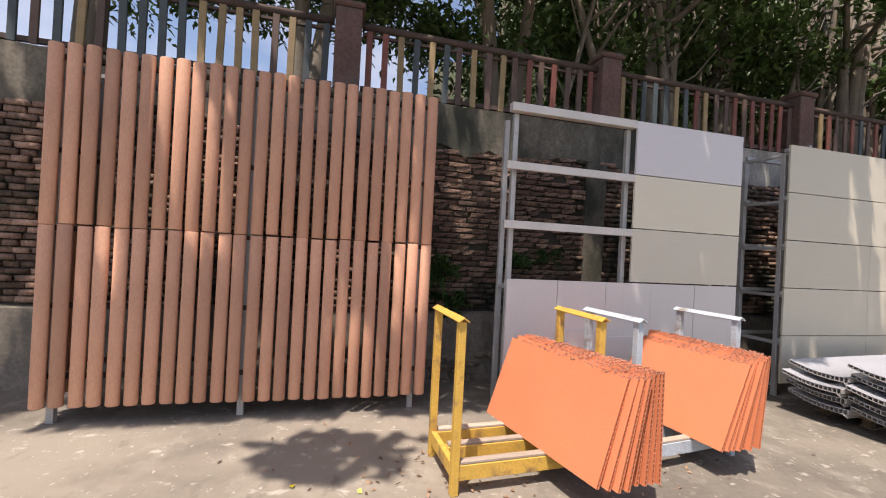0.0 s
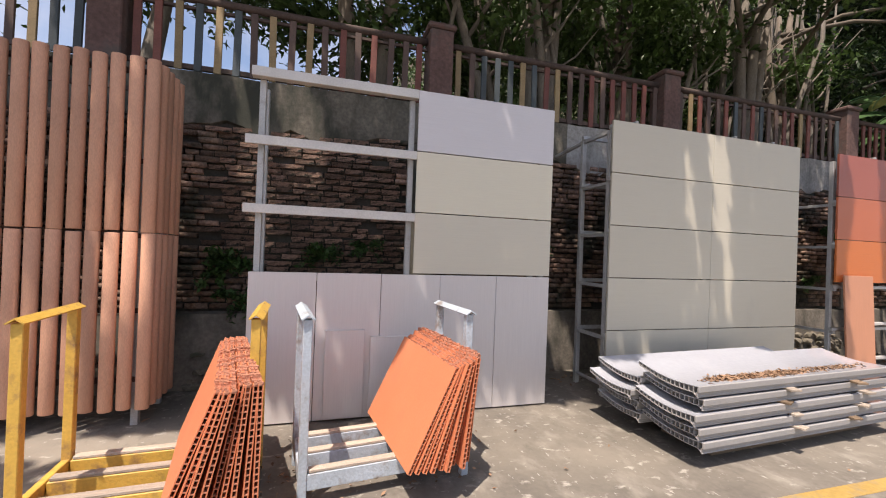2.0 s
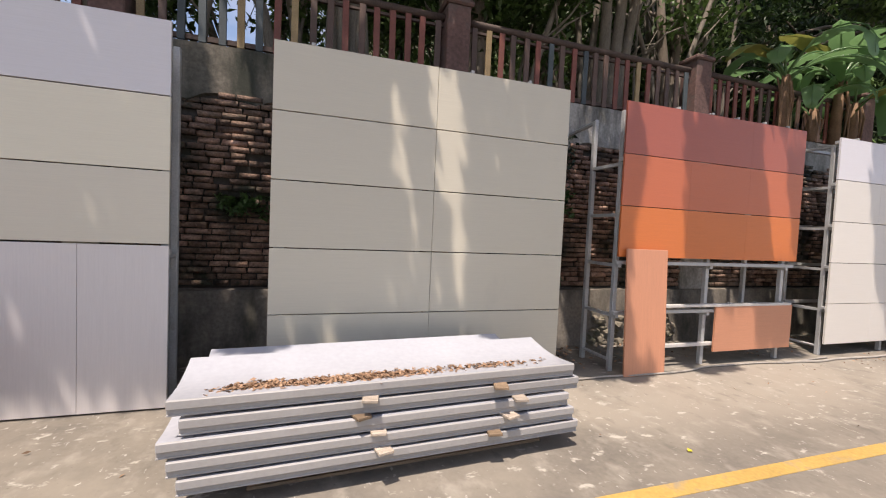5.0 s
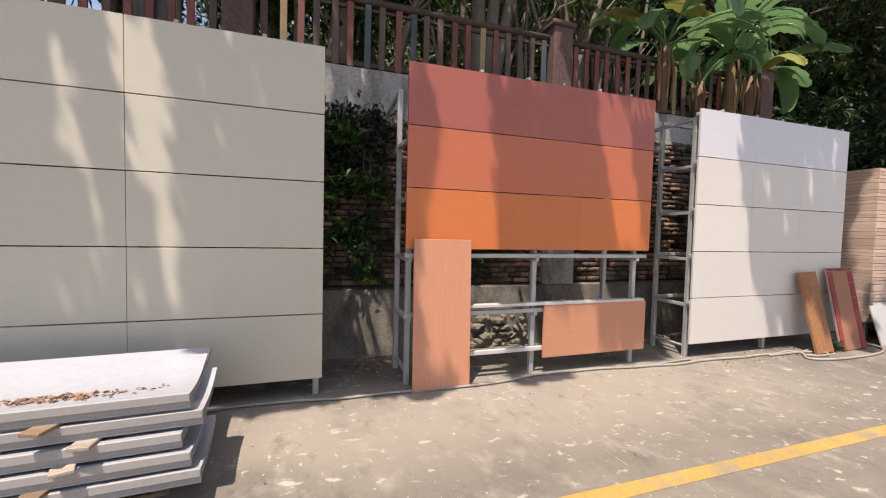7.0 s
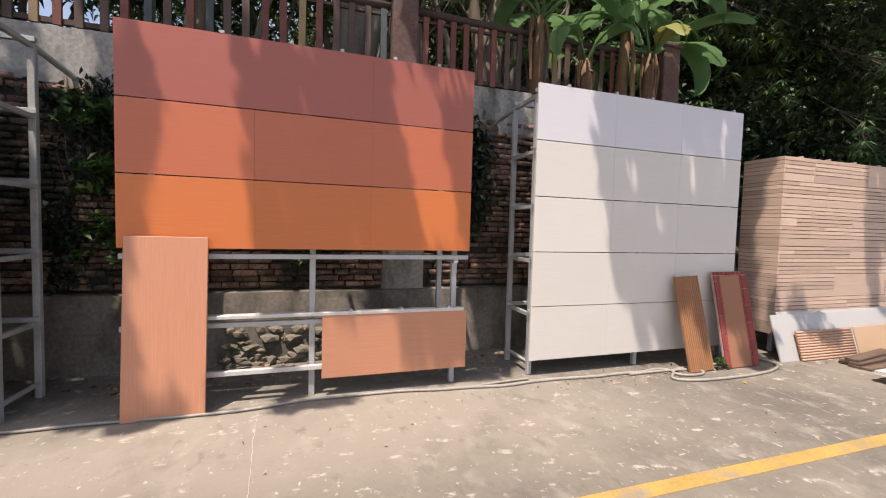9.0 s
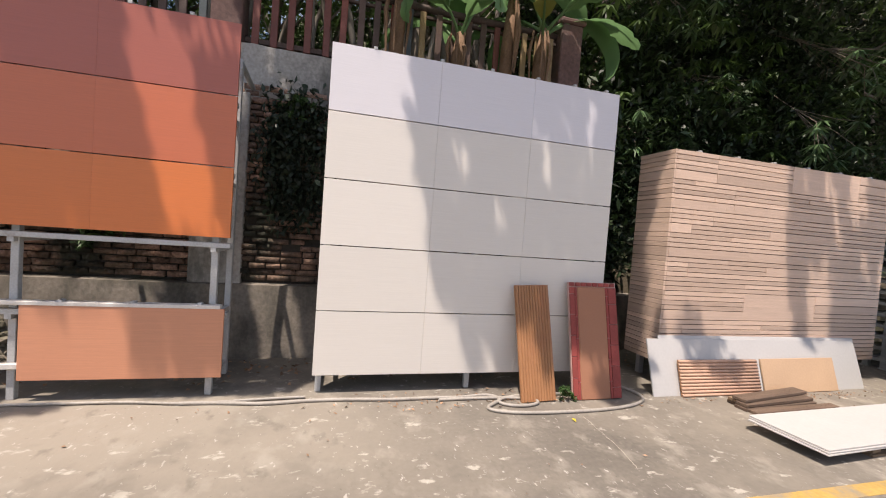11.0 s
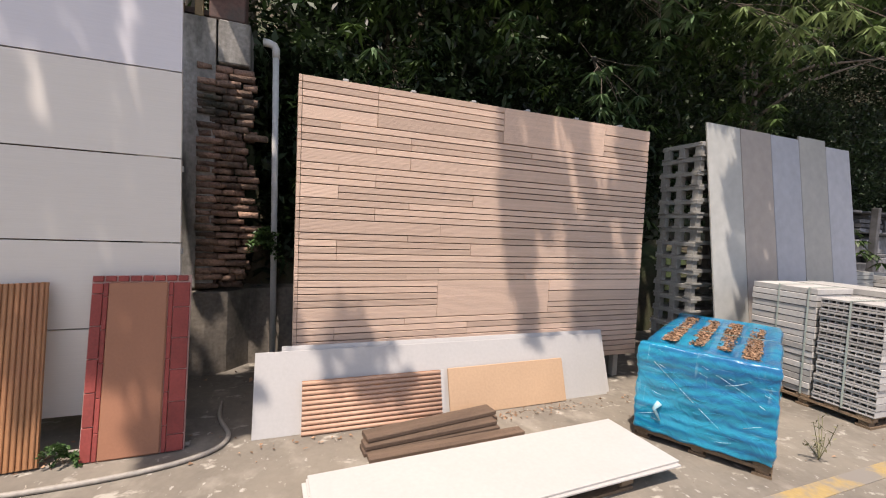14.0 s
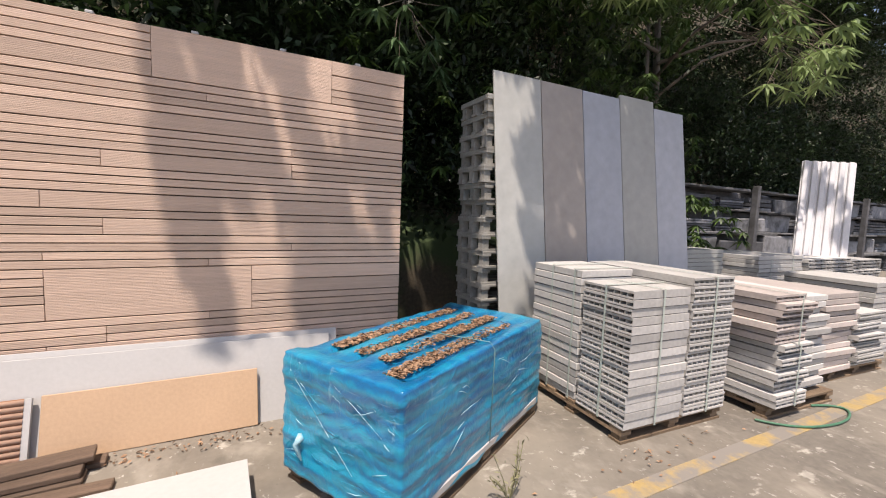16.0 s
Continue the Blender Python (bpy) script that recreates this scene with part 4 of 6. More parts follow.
# ---- the blue wrapped pack ----
def blue_wrap_material():
    """Tight blue film over layered panels: wavy darker bands, crease highlights painted as pale streaks, gloss."""
    m = bpy.data.materials.new("blue_stretch_film")
    m.use_nodes = True
    n, l = m.node_tree.nodes, m.node_tree.links
    bsdf = n["Principled BSDF"]
    tc = n.new("ShaderNodeTexCoord")
    wave = n.new("ShaderNodeTexWave")
    wave.bands_direction = "Z"
    for key, value in (("Scale", 4.6), ("Distortion", 3.5), ("Detail", 2.0), ("Detail Scale", 2.2)):
        wave.inputs[key].default_value = value
    l.new(tc.outputs["Object"], wave.inputs["Vector"])
    patch = n.new("ShaderNodeTexNoise")
    patch.inputs["Scale"].default_value, patch.inputs["Detail"].default_value = 2.2, 4
    l.new(tc.outputs["Object"], patch.inputs["Vector"])
    mean = n.new("ShaderNodeMath")
    mean.operation = "MULTIPLY_ADD"
    mean.inputs[1].default_value = 0.32
    l.new(wave.outputs["Fac"], mean.inputs[0])
    l.new(patch.outputs["Fac"], mean.inputs[2])
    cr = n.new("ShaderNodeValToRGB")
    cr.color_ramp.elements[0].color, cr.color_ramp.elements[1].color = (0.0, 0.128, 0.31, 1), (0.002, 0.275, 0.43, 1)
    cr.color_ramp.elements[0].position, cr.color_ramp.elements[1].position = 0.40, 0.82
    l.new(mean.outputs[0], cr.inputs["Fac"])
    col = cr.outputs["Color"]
    # pale streaks put the sheen of the creases into the colour
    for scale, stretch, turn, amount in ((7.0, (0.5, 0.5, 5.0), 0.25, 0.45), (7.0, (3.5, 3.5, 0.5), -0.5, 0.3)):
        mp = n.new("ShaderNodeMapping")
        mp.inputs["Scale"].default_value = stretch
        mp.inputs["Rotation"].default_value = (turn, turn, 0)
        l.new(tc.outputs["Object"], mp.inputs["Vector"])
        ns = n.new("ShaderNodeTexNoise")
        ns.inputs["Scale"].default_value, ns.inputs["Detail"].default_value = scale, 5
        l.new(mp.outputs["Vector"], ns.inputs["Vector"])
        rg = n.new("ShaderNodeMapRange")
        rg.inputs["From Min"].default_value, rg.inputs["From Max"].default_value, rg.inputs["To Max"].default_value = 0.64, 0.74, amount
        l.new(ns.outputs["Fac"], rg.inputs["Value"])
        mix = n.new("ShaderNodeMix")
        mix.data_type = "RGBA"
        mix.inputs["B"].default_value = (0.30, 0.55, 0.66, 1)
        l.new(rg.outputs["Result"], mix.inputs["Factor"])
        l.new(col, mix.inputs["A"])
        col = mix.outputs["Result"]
    l.new(col, bsdf.inputs["Base Color"])
    fine = n.new("ShaderNodeTexNoise")
    fine.inputs["Scale"].default_value, fine.inputs["Detail"].default_value, fine.inputs["Distortion"].default_value = 9, 6, 2.0
    l.new(tc.outputs["Object"], fine.inputs["Vector"])
    b = n.new("ShaderNodeBump")
    b.inputs["Strength"].default_value, b.inputs["Distance"].default_value = 0.4, 0.025
    l.new(fine.outputs["Fac"], b.inputs["Height"])
    l.new(b.outputs["Normal"], bsdf.inputs["Normal"])
    bsdf.inputs["Roughness"].default_value = 0.28
    bsdf.inputs["Coat Weight"].default_value = 0.4
    bsdf.inputs["Coat Roughness"].default_value = 0.12
    return m


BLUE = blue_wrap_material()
# pale film of the knots, also the colour of the crease highlights
FILM = surface("pale_film_and_glint", (0.36, 0.60, 0.68), 0.3, 0.2, 6, 40, 0.3)


CORD = surface("grey_green_cord", (0.16, 0.28, 0.26), 0.6, 0.1, 6, 40, 0.1)


def blue_pack():
    base = pose(18.13, 1.91, 0, 0, 0, 29.5)
    L, W, z0, z1 = 1.56, 0.79, 0.075, 0.70
    pallet("pallet", base @ pose(0.03, 0.0, 0), L - 0.06, W, WOOD, "wooden pallet under a blue wrapped pack", h=0.085)
    pk = thing("wrapped_pack", base, "pack of panels wrapped in wrinkled blue film on a pallet", "wrapped pack")
    bm = bmesh.new()
    bmesh.ops.create_cube(bm, size=1)
    for v in bm.verts:
        v.co = Vector(((v.co.x + 0.5) * L, (v.co.y + 0.5) * W, z0 + (v.co.z + 0.5) * (z1 - z0)))
    bmesh.ops.bevel(bm, geom=list(bm.edges), offset=0.018, segments=3, affect="EDGES", profile=0.6)
    bmesh.ops.subdivide_edges(bm, edges=[e for e in bm.edges if e.calc_length() > 0.3], cuts=26, use_grid_fill=True)
    bm.normal_update()
    for v in bm.verts:
        q = v.co
        layer = 0.007 * abs(math.sin(q.z * math.pi / 0.062))
        wrinkle = noise.noise((q.x * 3 + q.z * 4, q.y * 3, q.z * 9)) * 0.014 + noise.noise((q.x * 9, q.y * 9 + q.z * 7, q.z * 17)) * 0.008
        groove = 0
        if q.z > z1 - 0.03:
            groove = -0.022 * max(0, math.cos((q.y - 0.1) * 2 * math.pi / 0.175)) * (1 if 0.1 < q.x < L - 0.12 else 0)
        v.co = q + v.normal * (wrinkle + (layer if abs(v.normal.z) < 0.5 else 0)) + Vector((0, 0, groove))
        if q.z < z0 + 0.035:
            v.co.z += noise.noise((q.x * 7, q.y * 7, 3)) * 0.03
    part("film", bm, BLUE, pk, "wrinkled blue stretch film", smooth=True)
    for x, y, z, l, tilt in ((-0.012, 0.63, 0.30, 0.12, 60), (1.2, 0.02, 0.69, 0.1, 20)):
        bm = bmesh.new()
        tube(bm, [(x, y, z), (x - 0.012, y + 0.03, z - l * 0.4), (x - 0.006, y - 0.01, z - l)], [0.022, 0.014, 0.005], 6)
        part("film_knot", bm, FILM, pk, "pale torn film knot", smooth=True)
    part("base_board", one_box(0.05, L - 0.04, -0.006, W - 0.05, 0.086, 0.128, 0.004), PALESHEET, pk, "pale board under the pack")
    # thin tubes as highlights on taut creases: one crossing on the end, short ones on the end and the side
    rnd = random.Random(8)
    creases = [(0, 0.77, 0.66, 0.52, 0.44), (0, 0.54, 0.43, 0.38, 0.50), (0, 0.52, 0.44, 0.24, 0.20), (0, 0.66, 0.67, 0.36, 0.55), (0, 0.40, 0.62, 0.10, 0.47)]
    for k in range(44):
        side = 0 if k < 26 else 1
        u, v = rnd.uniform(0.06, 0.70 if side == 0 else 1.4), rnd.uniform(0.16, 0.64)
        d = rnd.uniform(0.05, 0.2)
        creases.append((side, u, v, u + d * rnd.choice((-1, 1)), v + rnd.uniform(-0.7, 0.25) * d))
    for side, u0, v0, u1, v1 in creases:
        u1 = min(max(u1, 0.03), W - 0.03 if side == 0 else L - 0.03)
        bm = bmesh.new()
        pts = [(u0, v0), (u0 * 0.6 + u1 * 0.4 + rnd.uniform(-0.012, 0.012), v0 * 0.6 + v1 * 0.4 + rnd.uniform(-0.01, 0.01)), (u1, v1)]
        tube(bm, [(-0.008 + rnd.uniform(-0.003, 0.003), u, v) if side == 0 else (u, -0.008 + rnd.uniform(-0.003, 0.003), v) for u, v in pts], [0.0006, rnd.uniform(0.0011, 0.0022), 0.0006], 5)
        part("glint_crease", bm, FILM if rnd.random() < 0.6 else BLUE, pk, smooth=True)
    for x in (0.78,):
        bm = bmesh.new()
        tube(bm, [(x, -0.013, 0.13), (x + 0.01, -0.014, z1 - 0.03), (x + 0.02, 0.02, z1 + 0.008), (x - 0.05, W * 0.5, z1 + 0.010), (x - 0.03, W - 0.02, z1 + 0.008), (x - 0.03, W + 0.013, z1 - 0.04), (x - 0.03, W + 0.013, 0.2)], 0.0022, 6)
        part("tie_cord", bm, CORD, pk, "thin tie cord", smooth=True)
    rng = np.random.default_rng(3)
    pts = []
    for k, yy in enumerate((0.15, 0.31, 0.475, 0.64)):
        n = 2300
        x = rng.uniform(0.22, 1.35, n) if k else rng.uniform(0.1, 1.25, n)
        y = yy + rng.uniform(-0.054, 0.054, n) * rng.uniform(0.5, 1, n)
        keep = rng.random(n) < 0.75 + 0.45 * np.sin(x * 5.1 + k * 2)
        pts.append(np.stack([x, y, np.full(n, z1 - 0.004) + rng.uniform(0, 0.010, n)], 1)[keep])
    ob = leaf_cloud("dry_leaves", np.concatenate(pts), 0.030, 0.011, LITTER, None, rng, 0, 0.15)
    ob.matrix_world = base
    tagged(ob, "dry brown leaves lying in rows on blue film", "leaf litter", kind="stuff")


blue_pack()


# ---- strapped bundles of hollow slabs ----
def slab_mesh(lx, ly, h, holes_on, material, holes=7):
    """A hollow slab on a recessed bed joint; open ends show a row of cells, their shade painted dark."""
    bm = bmesh.new()
    d, j = 0.05, 0.002
    # bed joint coloured dark to stand for the shade in the gap
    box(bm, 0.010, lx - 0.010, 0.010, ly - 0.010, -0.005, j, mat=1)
    if holes_on == "x":
        box(bm, d, lx, 0, ly, j, h)
        box(bm, 0, d, 0, ly, j, j + 0.012)
        box(bm, 0, d, 0, ly, h - 0.015, h)
        for k in range(holes + 1):
            y = k * (ly - 0.006) / holes
            box(bm, 0.002, d, y, y + 0.004, j + 0.012, h - 0.015)
        # dark sheet in place of the shade inside the cells
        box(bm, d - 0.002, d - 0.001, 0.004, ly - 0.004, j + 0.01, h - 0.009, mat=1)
    elif holes_on == "y":
        box(bm, 0, lx, d, ly, j, h)
        box(bm, 0, lx, 0, d, j, j + 0.012)
        box(bm, 0, lx, 0, d, h - 0.015, h)
        for k in range(holes + 1):
            x = k * (lx - 0.006) / holes
            box(bm, x, x + 0.004, 0.002, d, j + 0.012, h - 0.015)
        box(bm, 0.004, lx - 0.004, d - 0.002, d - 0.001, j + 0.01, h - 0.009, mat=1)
    else:
        box(bm, 0, lx, 0, ly, j, h, 0.003)
    me = bpy.data.meshes.new("slab")
    bm.to_mesh(me)
    bm.free()
    me.materials.append(material)
    me.materials.append(HOLESHADE)
    return me


def bundle(m, lx, ly, layers, h, holes_on, material, label, group, seed, straps=(), jitter=0.006, holes=8):
    rnd = random.Random(seed)
    b = thing("slab_bundle", m, label, "slab bundle", group)
    me = slab_mesh(lx, ly, h - 0.004, holes_on, material, holes)
    for i in range(layers):
        share("slab", me, pose(rnd.uniform(-jitter, jitter), rnd.uniform(-jitter, jitter), i * h, 0, 0, rnd.uniform(-0.4, 0.4) * jitter / 0.006), b)
    H = layers * h
    for axis, at in straps:
        bm = bmesh.new()
        e = 0.008 + jitter
        if axis == "x":
            box(bm, at - 0.007, at + 0.007, -e, -e + 0.002, 0, H + 0.004)
            box(bm, at - 0.007, at + 0.007, -e, ly + e, H + 0.003, H + 0.005)
        else:
            box(bm, -e, -e + 0.002, at - 0.007, at + 0.007, 0, H + 0.004)
            box(bm, -e, lx + e, at - 0.011, at + 0.011, H + 0.003, H + 0.005)
        part("strap", bm, STRAP, b, "pale strap")
    return b


WHITEMETAL = surface("white_corrugated_sheet", (0.66, 0.65, 0.66), 0.5, 0.08, 3, 40, 0.05)


def slab_yard():
    g = "bundles of hollow slabs on pallets"
    pallet("pallet", pose(19.70, 2.12, 0, 0, 0, -2), 1.0, 0.95, WOOD, "wooden pallet under hollow slab bundles", "pallets under slabs", h=0.1)
    bundle(pose(19.70, 2.10, 0.101, 0, 0, -2), 0.53, 0.42, 16, 0.056, "x", SLAB, "strapped bundle of pale hollow slabs, open ends out", g, 1, (("x", 0.26), ("y", 0.21)))
    bundle(pose(19.72, 2.55, 0.101, 0, 0, -2), 0.5, 0.54, 17, 0.0565, "", SLAB, "strapped bundle of pale slabs, smooth sides out", g, 2, (("y", 0.30), ("y", 0.06)))
    bundle(pose(20.26, 2.08, 0.101, 0, 0, -2), 0.44, 0.95, 17, 0.0565, "y", SLAB, "strapped bundle of pale hollow slabs, open ends out", g, 3, (("x", 0.22),))
    pallet("pallet", pose(21.02, 1.93, 0, 0, 0, -3), 0.9, 1.0, WOOD, "wooden pallet under a loose slab pile", "pallets under slabs", h=0.1)
    bundle(pose(21.02, 1.90, 0.101, 0, 0, -3), 0.38, 1.1, 9, 0.052, "y", SLAB, "uneven pile of pale hollow slabs on a pallet", g, 4, (("x", 0.2),), 0.03, 5)
    bundle(pose(20.98, 1.90, 0.57, 0, 0, -3), 0.40, 1.15, 7, 0.052, "y", SLAB_PINK, "uneven pile of pinkish hollow slabs on top", g, 5, (("x", 0.2),), 0.03, 5)
    bundle(pose(21.45, 1.98, 0.101, 0, 0, -3), 0.42, 1.05, 15, 0.052, "", SLAB, "uneven pile of pale slabs on a pallet", g, 6, (), 0.035)
    pallet("pallet", pose(22.45, 2.10, 0, 0, 0, -3), 1.0, 1.0, WOOD, "wooden pallet under a loose slab pile", "pallets under slabs", h=0.1)
    bundle(pose(22.2, 2.1, 0.101, 0, 0, -3), 0.55, 1.0, 14, 0.053, "", SLAB_PINK, "uneven pile of pinkish slabs on a pallet", g, 7, (), 0.03)
    bundle(pose(22.8, 2.06, 0.101, 0, 0, -3), 0.5, 1.0, 10, 0.053, "y", SLAB, "low pile of pale hollow slabs on a pallet", g, 8, (), 0.03)
    bundle(pose(23.9, 2.3, 0.0, 0, 0, -3), 0.9, 0.9, 14, 0.06, "", SLAB, "far pile of pale slabs", g, 9, (), 0.02)
    # the rear row
    bundle(pose(22.95, 3.9, 0.0, 0, 0, 0), 0.9, 0.8, 18, 0.059, "x", G_MATS[0], "rear bundle of grey hollow slabs", g, 10, (), 0.01)
    bundle(pose(24.0, 3.5, 0.0, 0, 0, 0), 1.2, 0.9, 17, 0.059, "", SLAB, "rear strapped bundle of pale slabs", g, 11, (("x", 0.3), ("x", 0.9)), 0.01)
    bundle(pose(25.3, 3.45, 0.0, 0, 0, 0), 1.5, 0.9, 16, 0.059, "y", SLAB, "rear bundle of pale hollow slabs", g, 12, (("x", 0.4),), 0.01)
    st = thing("corrugated_panel", pose(26.36, 4.12, 0.905, 0, 0, -50) @ pose(0, 0, 0, -12, 4, 0), "white corrugated panel standing on a slab bundle", "panel")
    part("plate", one_box(0, 0.76, 0.02, 0.04, 0, 1.78), WHITEMETAL, st)
    for i in range(6):
        part("rib", one_box(0.015 + i * 0.127, 0.095 + i * 0.127, -0.02, 0.02, 0, 1.78, 0.01), WHITEMETAL, st)
    bundle(pose(26.2, 3.5, 0.0, 0, 0, 0), 1.9, 0.9, 15, 0.06, "y", SLAB, "rear bundle of pale hollow slabs", g, 13, (), 0.01)


slab_yard()


# ---- far stonework ----
FARLEDGE = surface("far_grey_ledge", (0.155, 0.155, 0.16), 0.9, 0.4, 1.5, 8, 0.4, stain=(0.07, 0.07, 0.065), stain_at=(0.45, 0.6), stain_scale=1.5)
FARPALE = surface("far_pale_slab", (0.27, 0.27, 0.28), 0.9, 0.35, 1.5, 8, 0.4, stain=(0.1, 0.1, 0.095), stain_at=(0.5, 0.62), stain_scale=1.2)


def far_terrace():
    """Rough stone steps, stacked with uneven grey blocks and slabs, posts between."""
    rnd = random.Random(9)
    t = thing("far_terrace", pose(26.5, 6.3, 0), "far grey terrace stacked with rough slabs and blocks", "terrace wall", kind="structure")
    kinds = (FARWALL, FARWALL, FARLEDGE, FARPALE)
    for k in range(4):
        y, z = k * 0.35, k * 0.62
        part("course", one_box(0, 16, y + 0.35, y + 1.2, z, z + 0.55, 0.03), FARWALL, t)
        x = rnd.uniform(-0.2, 0.2)
        while x < 15.6:
            w = rnd.uniform(0.5, 2.2)
            h = rnd.uniform(0.30, 0.56)
            d = rnd.uniform(-0.1, 0.12)
            if rnd.random() < 0.4:
                n = rnd.randint(3, 5)
                for q in range(n):
                    e = rnd.uniform(-0.05, 0.05)
                    part("slab", one_box(x + e, x + w + e * 0.7, y + d + e, y + 0.6, z + q * h / n, z + (q + 0.8) * h / n, 0.008), kinds[rnd.randint(0, 3)], t)
            else:
                bm = one_box(x, x + w, y + d, y + 0.6, z, z + h, 0.03)
                for v in bm.verts:
                    v.co += Vector((noise.noise(v.co * 1.7), noise.noise(v.co * 1.9 + Vector((4, 0, 0))), noise.noise(v.co * 2.3))) * 0.07
                part("stone", bm, kinds[rnd.randint(0, 3)], t)
            x += w + rnd.uniform(0.02, 0.3)
        x = 0
        while x < 15:
            w = rnd.uniform(0.8, 3)
            part("ledge", one_box(x, x + w, y - rnd.uniform(0.05, 0.16), y + 1.2, z + 0.56 + rnd.uniform(-0.02, 0.02), z + 0.62, 0.01), FARLEDGE, t)
            x += w + rnd.uniform(0.0, 0.5)
    for x in (2.4, 5.1, 8.7, 12.0):
        part("post", one_box(x, x + 0.14, -0.3, -0.16, 0, 2.4, 0.01), FARWALL, t)


far_terrace()


# ---- pipes and hoses ----
def down_pipe():
    p = thing("down_pipe", pose(15.23, 4.76, 0), "white plastic pipe with an elbow on top", "pipe")
    bm = bmesh.new()
    tube(bm, [(0, 0, 0.09), (-0.01, 0, 1.5), (-0.025, 0.02, 3.05)], 0.030, 12)
    part("pipe", bm, PVC, p, smooth=True)
    bm = bmesh.new()
    tube(bm, [(-0.025, 0.02, 3.02), (-0.025, 0.02, 3.10), (-0.04, 0.02, 3.135), (-0.09, 0.02, 3.15), (-0.14, 0.02, 3.15)], 0.037, 12)
    part("elbow", bm, PVC, p, smooth=True)
    bm = bmesh.new()
    tube(bm, [(0, 0, 0.13), (0, 0, 0.05), (0.03, -0.01, 0.037), (0.12, -0.02, 0.037)], 0.037, 12)
    part("elbow", bm, PVC, p, smooth=True)


down_pipe()
hose_rnd = random.Random(4)


def wander(x0, x1, y, n, amp):
    return [(x0 + (x1 - x0) * i / n, y + hose_rnd.uniform(-amp, amp), 0.016) for i in range(n + 1)]


cable("hose", wander(5.2, 11.9, 3.46, 22, 0.06), 0.011, HOSE, "pale grey hose lying along the stands", "hose")
cable("hose", wander(11.0, 13.5, 3.40, 9, 0.05) + [(13.6, 3.28, 0.016), (13.3, 3.15, 0.016), (13.5, 3.03, 0.016), (14.0, 3.0, 0.016), (14.6, 3.02, 0.016), (15.0, 3.15, 0.016), (15.05, 3.4, 0.016), (14.9, 3.6, 0.016), (14.9, 3.9, 0.016)], 0.015, HOSE, "pale grey hose looped on the concrete", "hose")
cable("hose", [(13.0, 3.34, 0.016), (13.5, 3.36, 0.016), (14.0, 3.30, 0.016), (13.8, 3.12, 0.016), (13.45, 3.2, 0.016), (13.6, 3.4, 0.016), (14.3, 3.4, 0.016), (14.8, 3.3, 0.016)], 0.014, HOSE, "thin pale hose coiled on the concrete", "hose")
cable("hose", [(20.9, 1.95, 0.015), (21.0, 1.78, 0.015), (21.3, 1.66, 0.015), (21.7, 1.66, 0.015), (21.9, 1.8, 0.015), (21.6, 1.9, 0.015)], 0.009, surface("green_hose", (0.06, 0.17, 0.10), 0.5, 0.2, 5, 40, 0.05), "green hose lying by the slab pallets", "hose")

# ---- trees ----
TRUNKS = [(-3.75, 7.0), (-0.82, 7.2), (2.6, 6.6), (5.6, 6.4), (7.9, 7.2), (10.2, 6.3), (12.9, 7.4), (17.2, 8.6), (20.6, 9.2), (24.6, 9.4), (29.5, 9.6)]


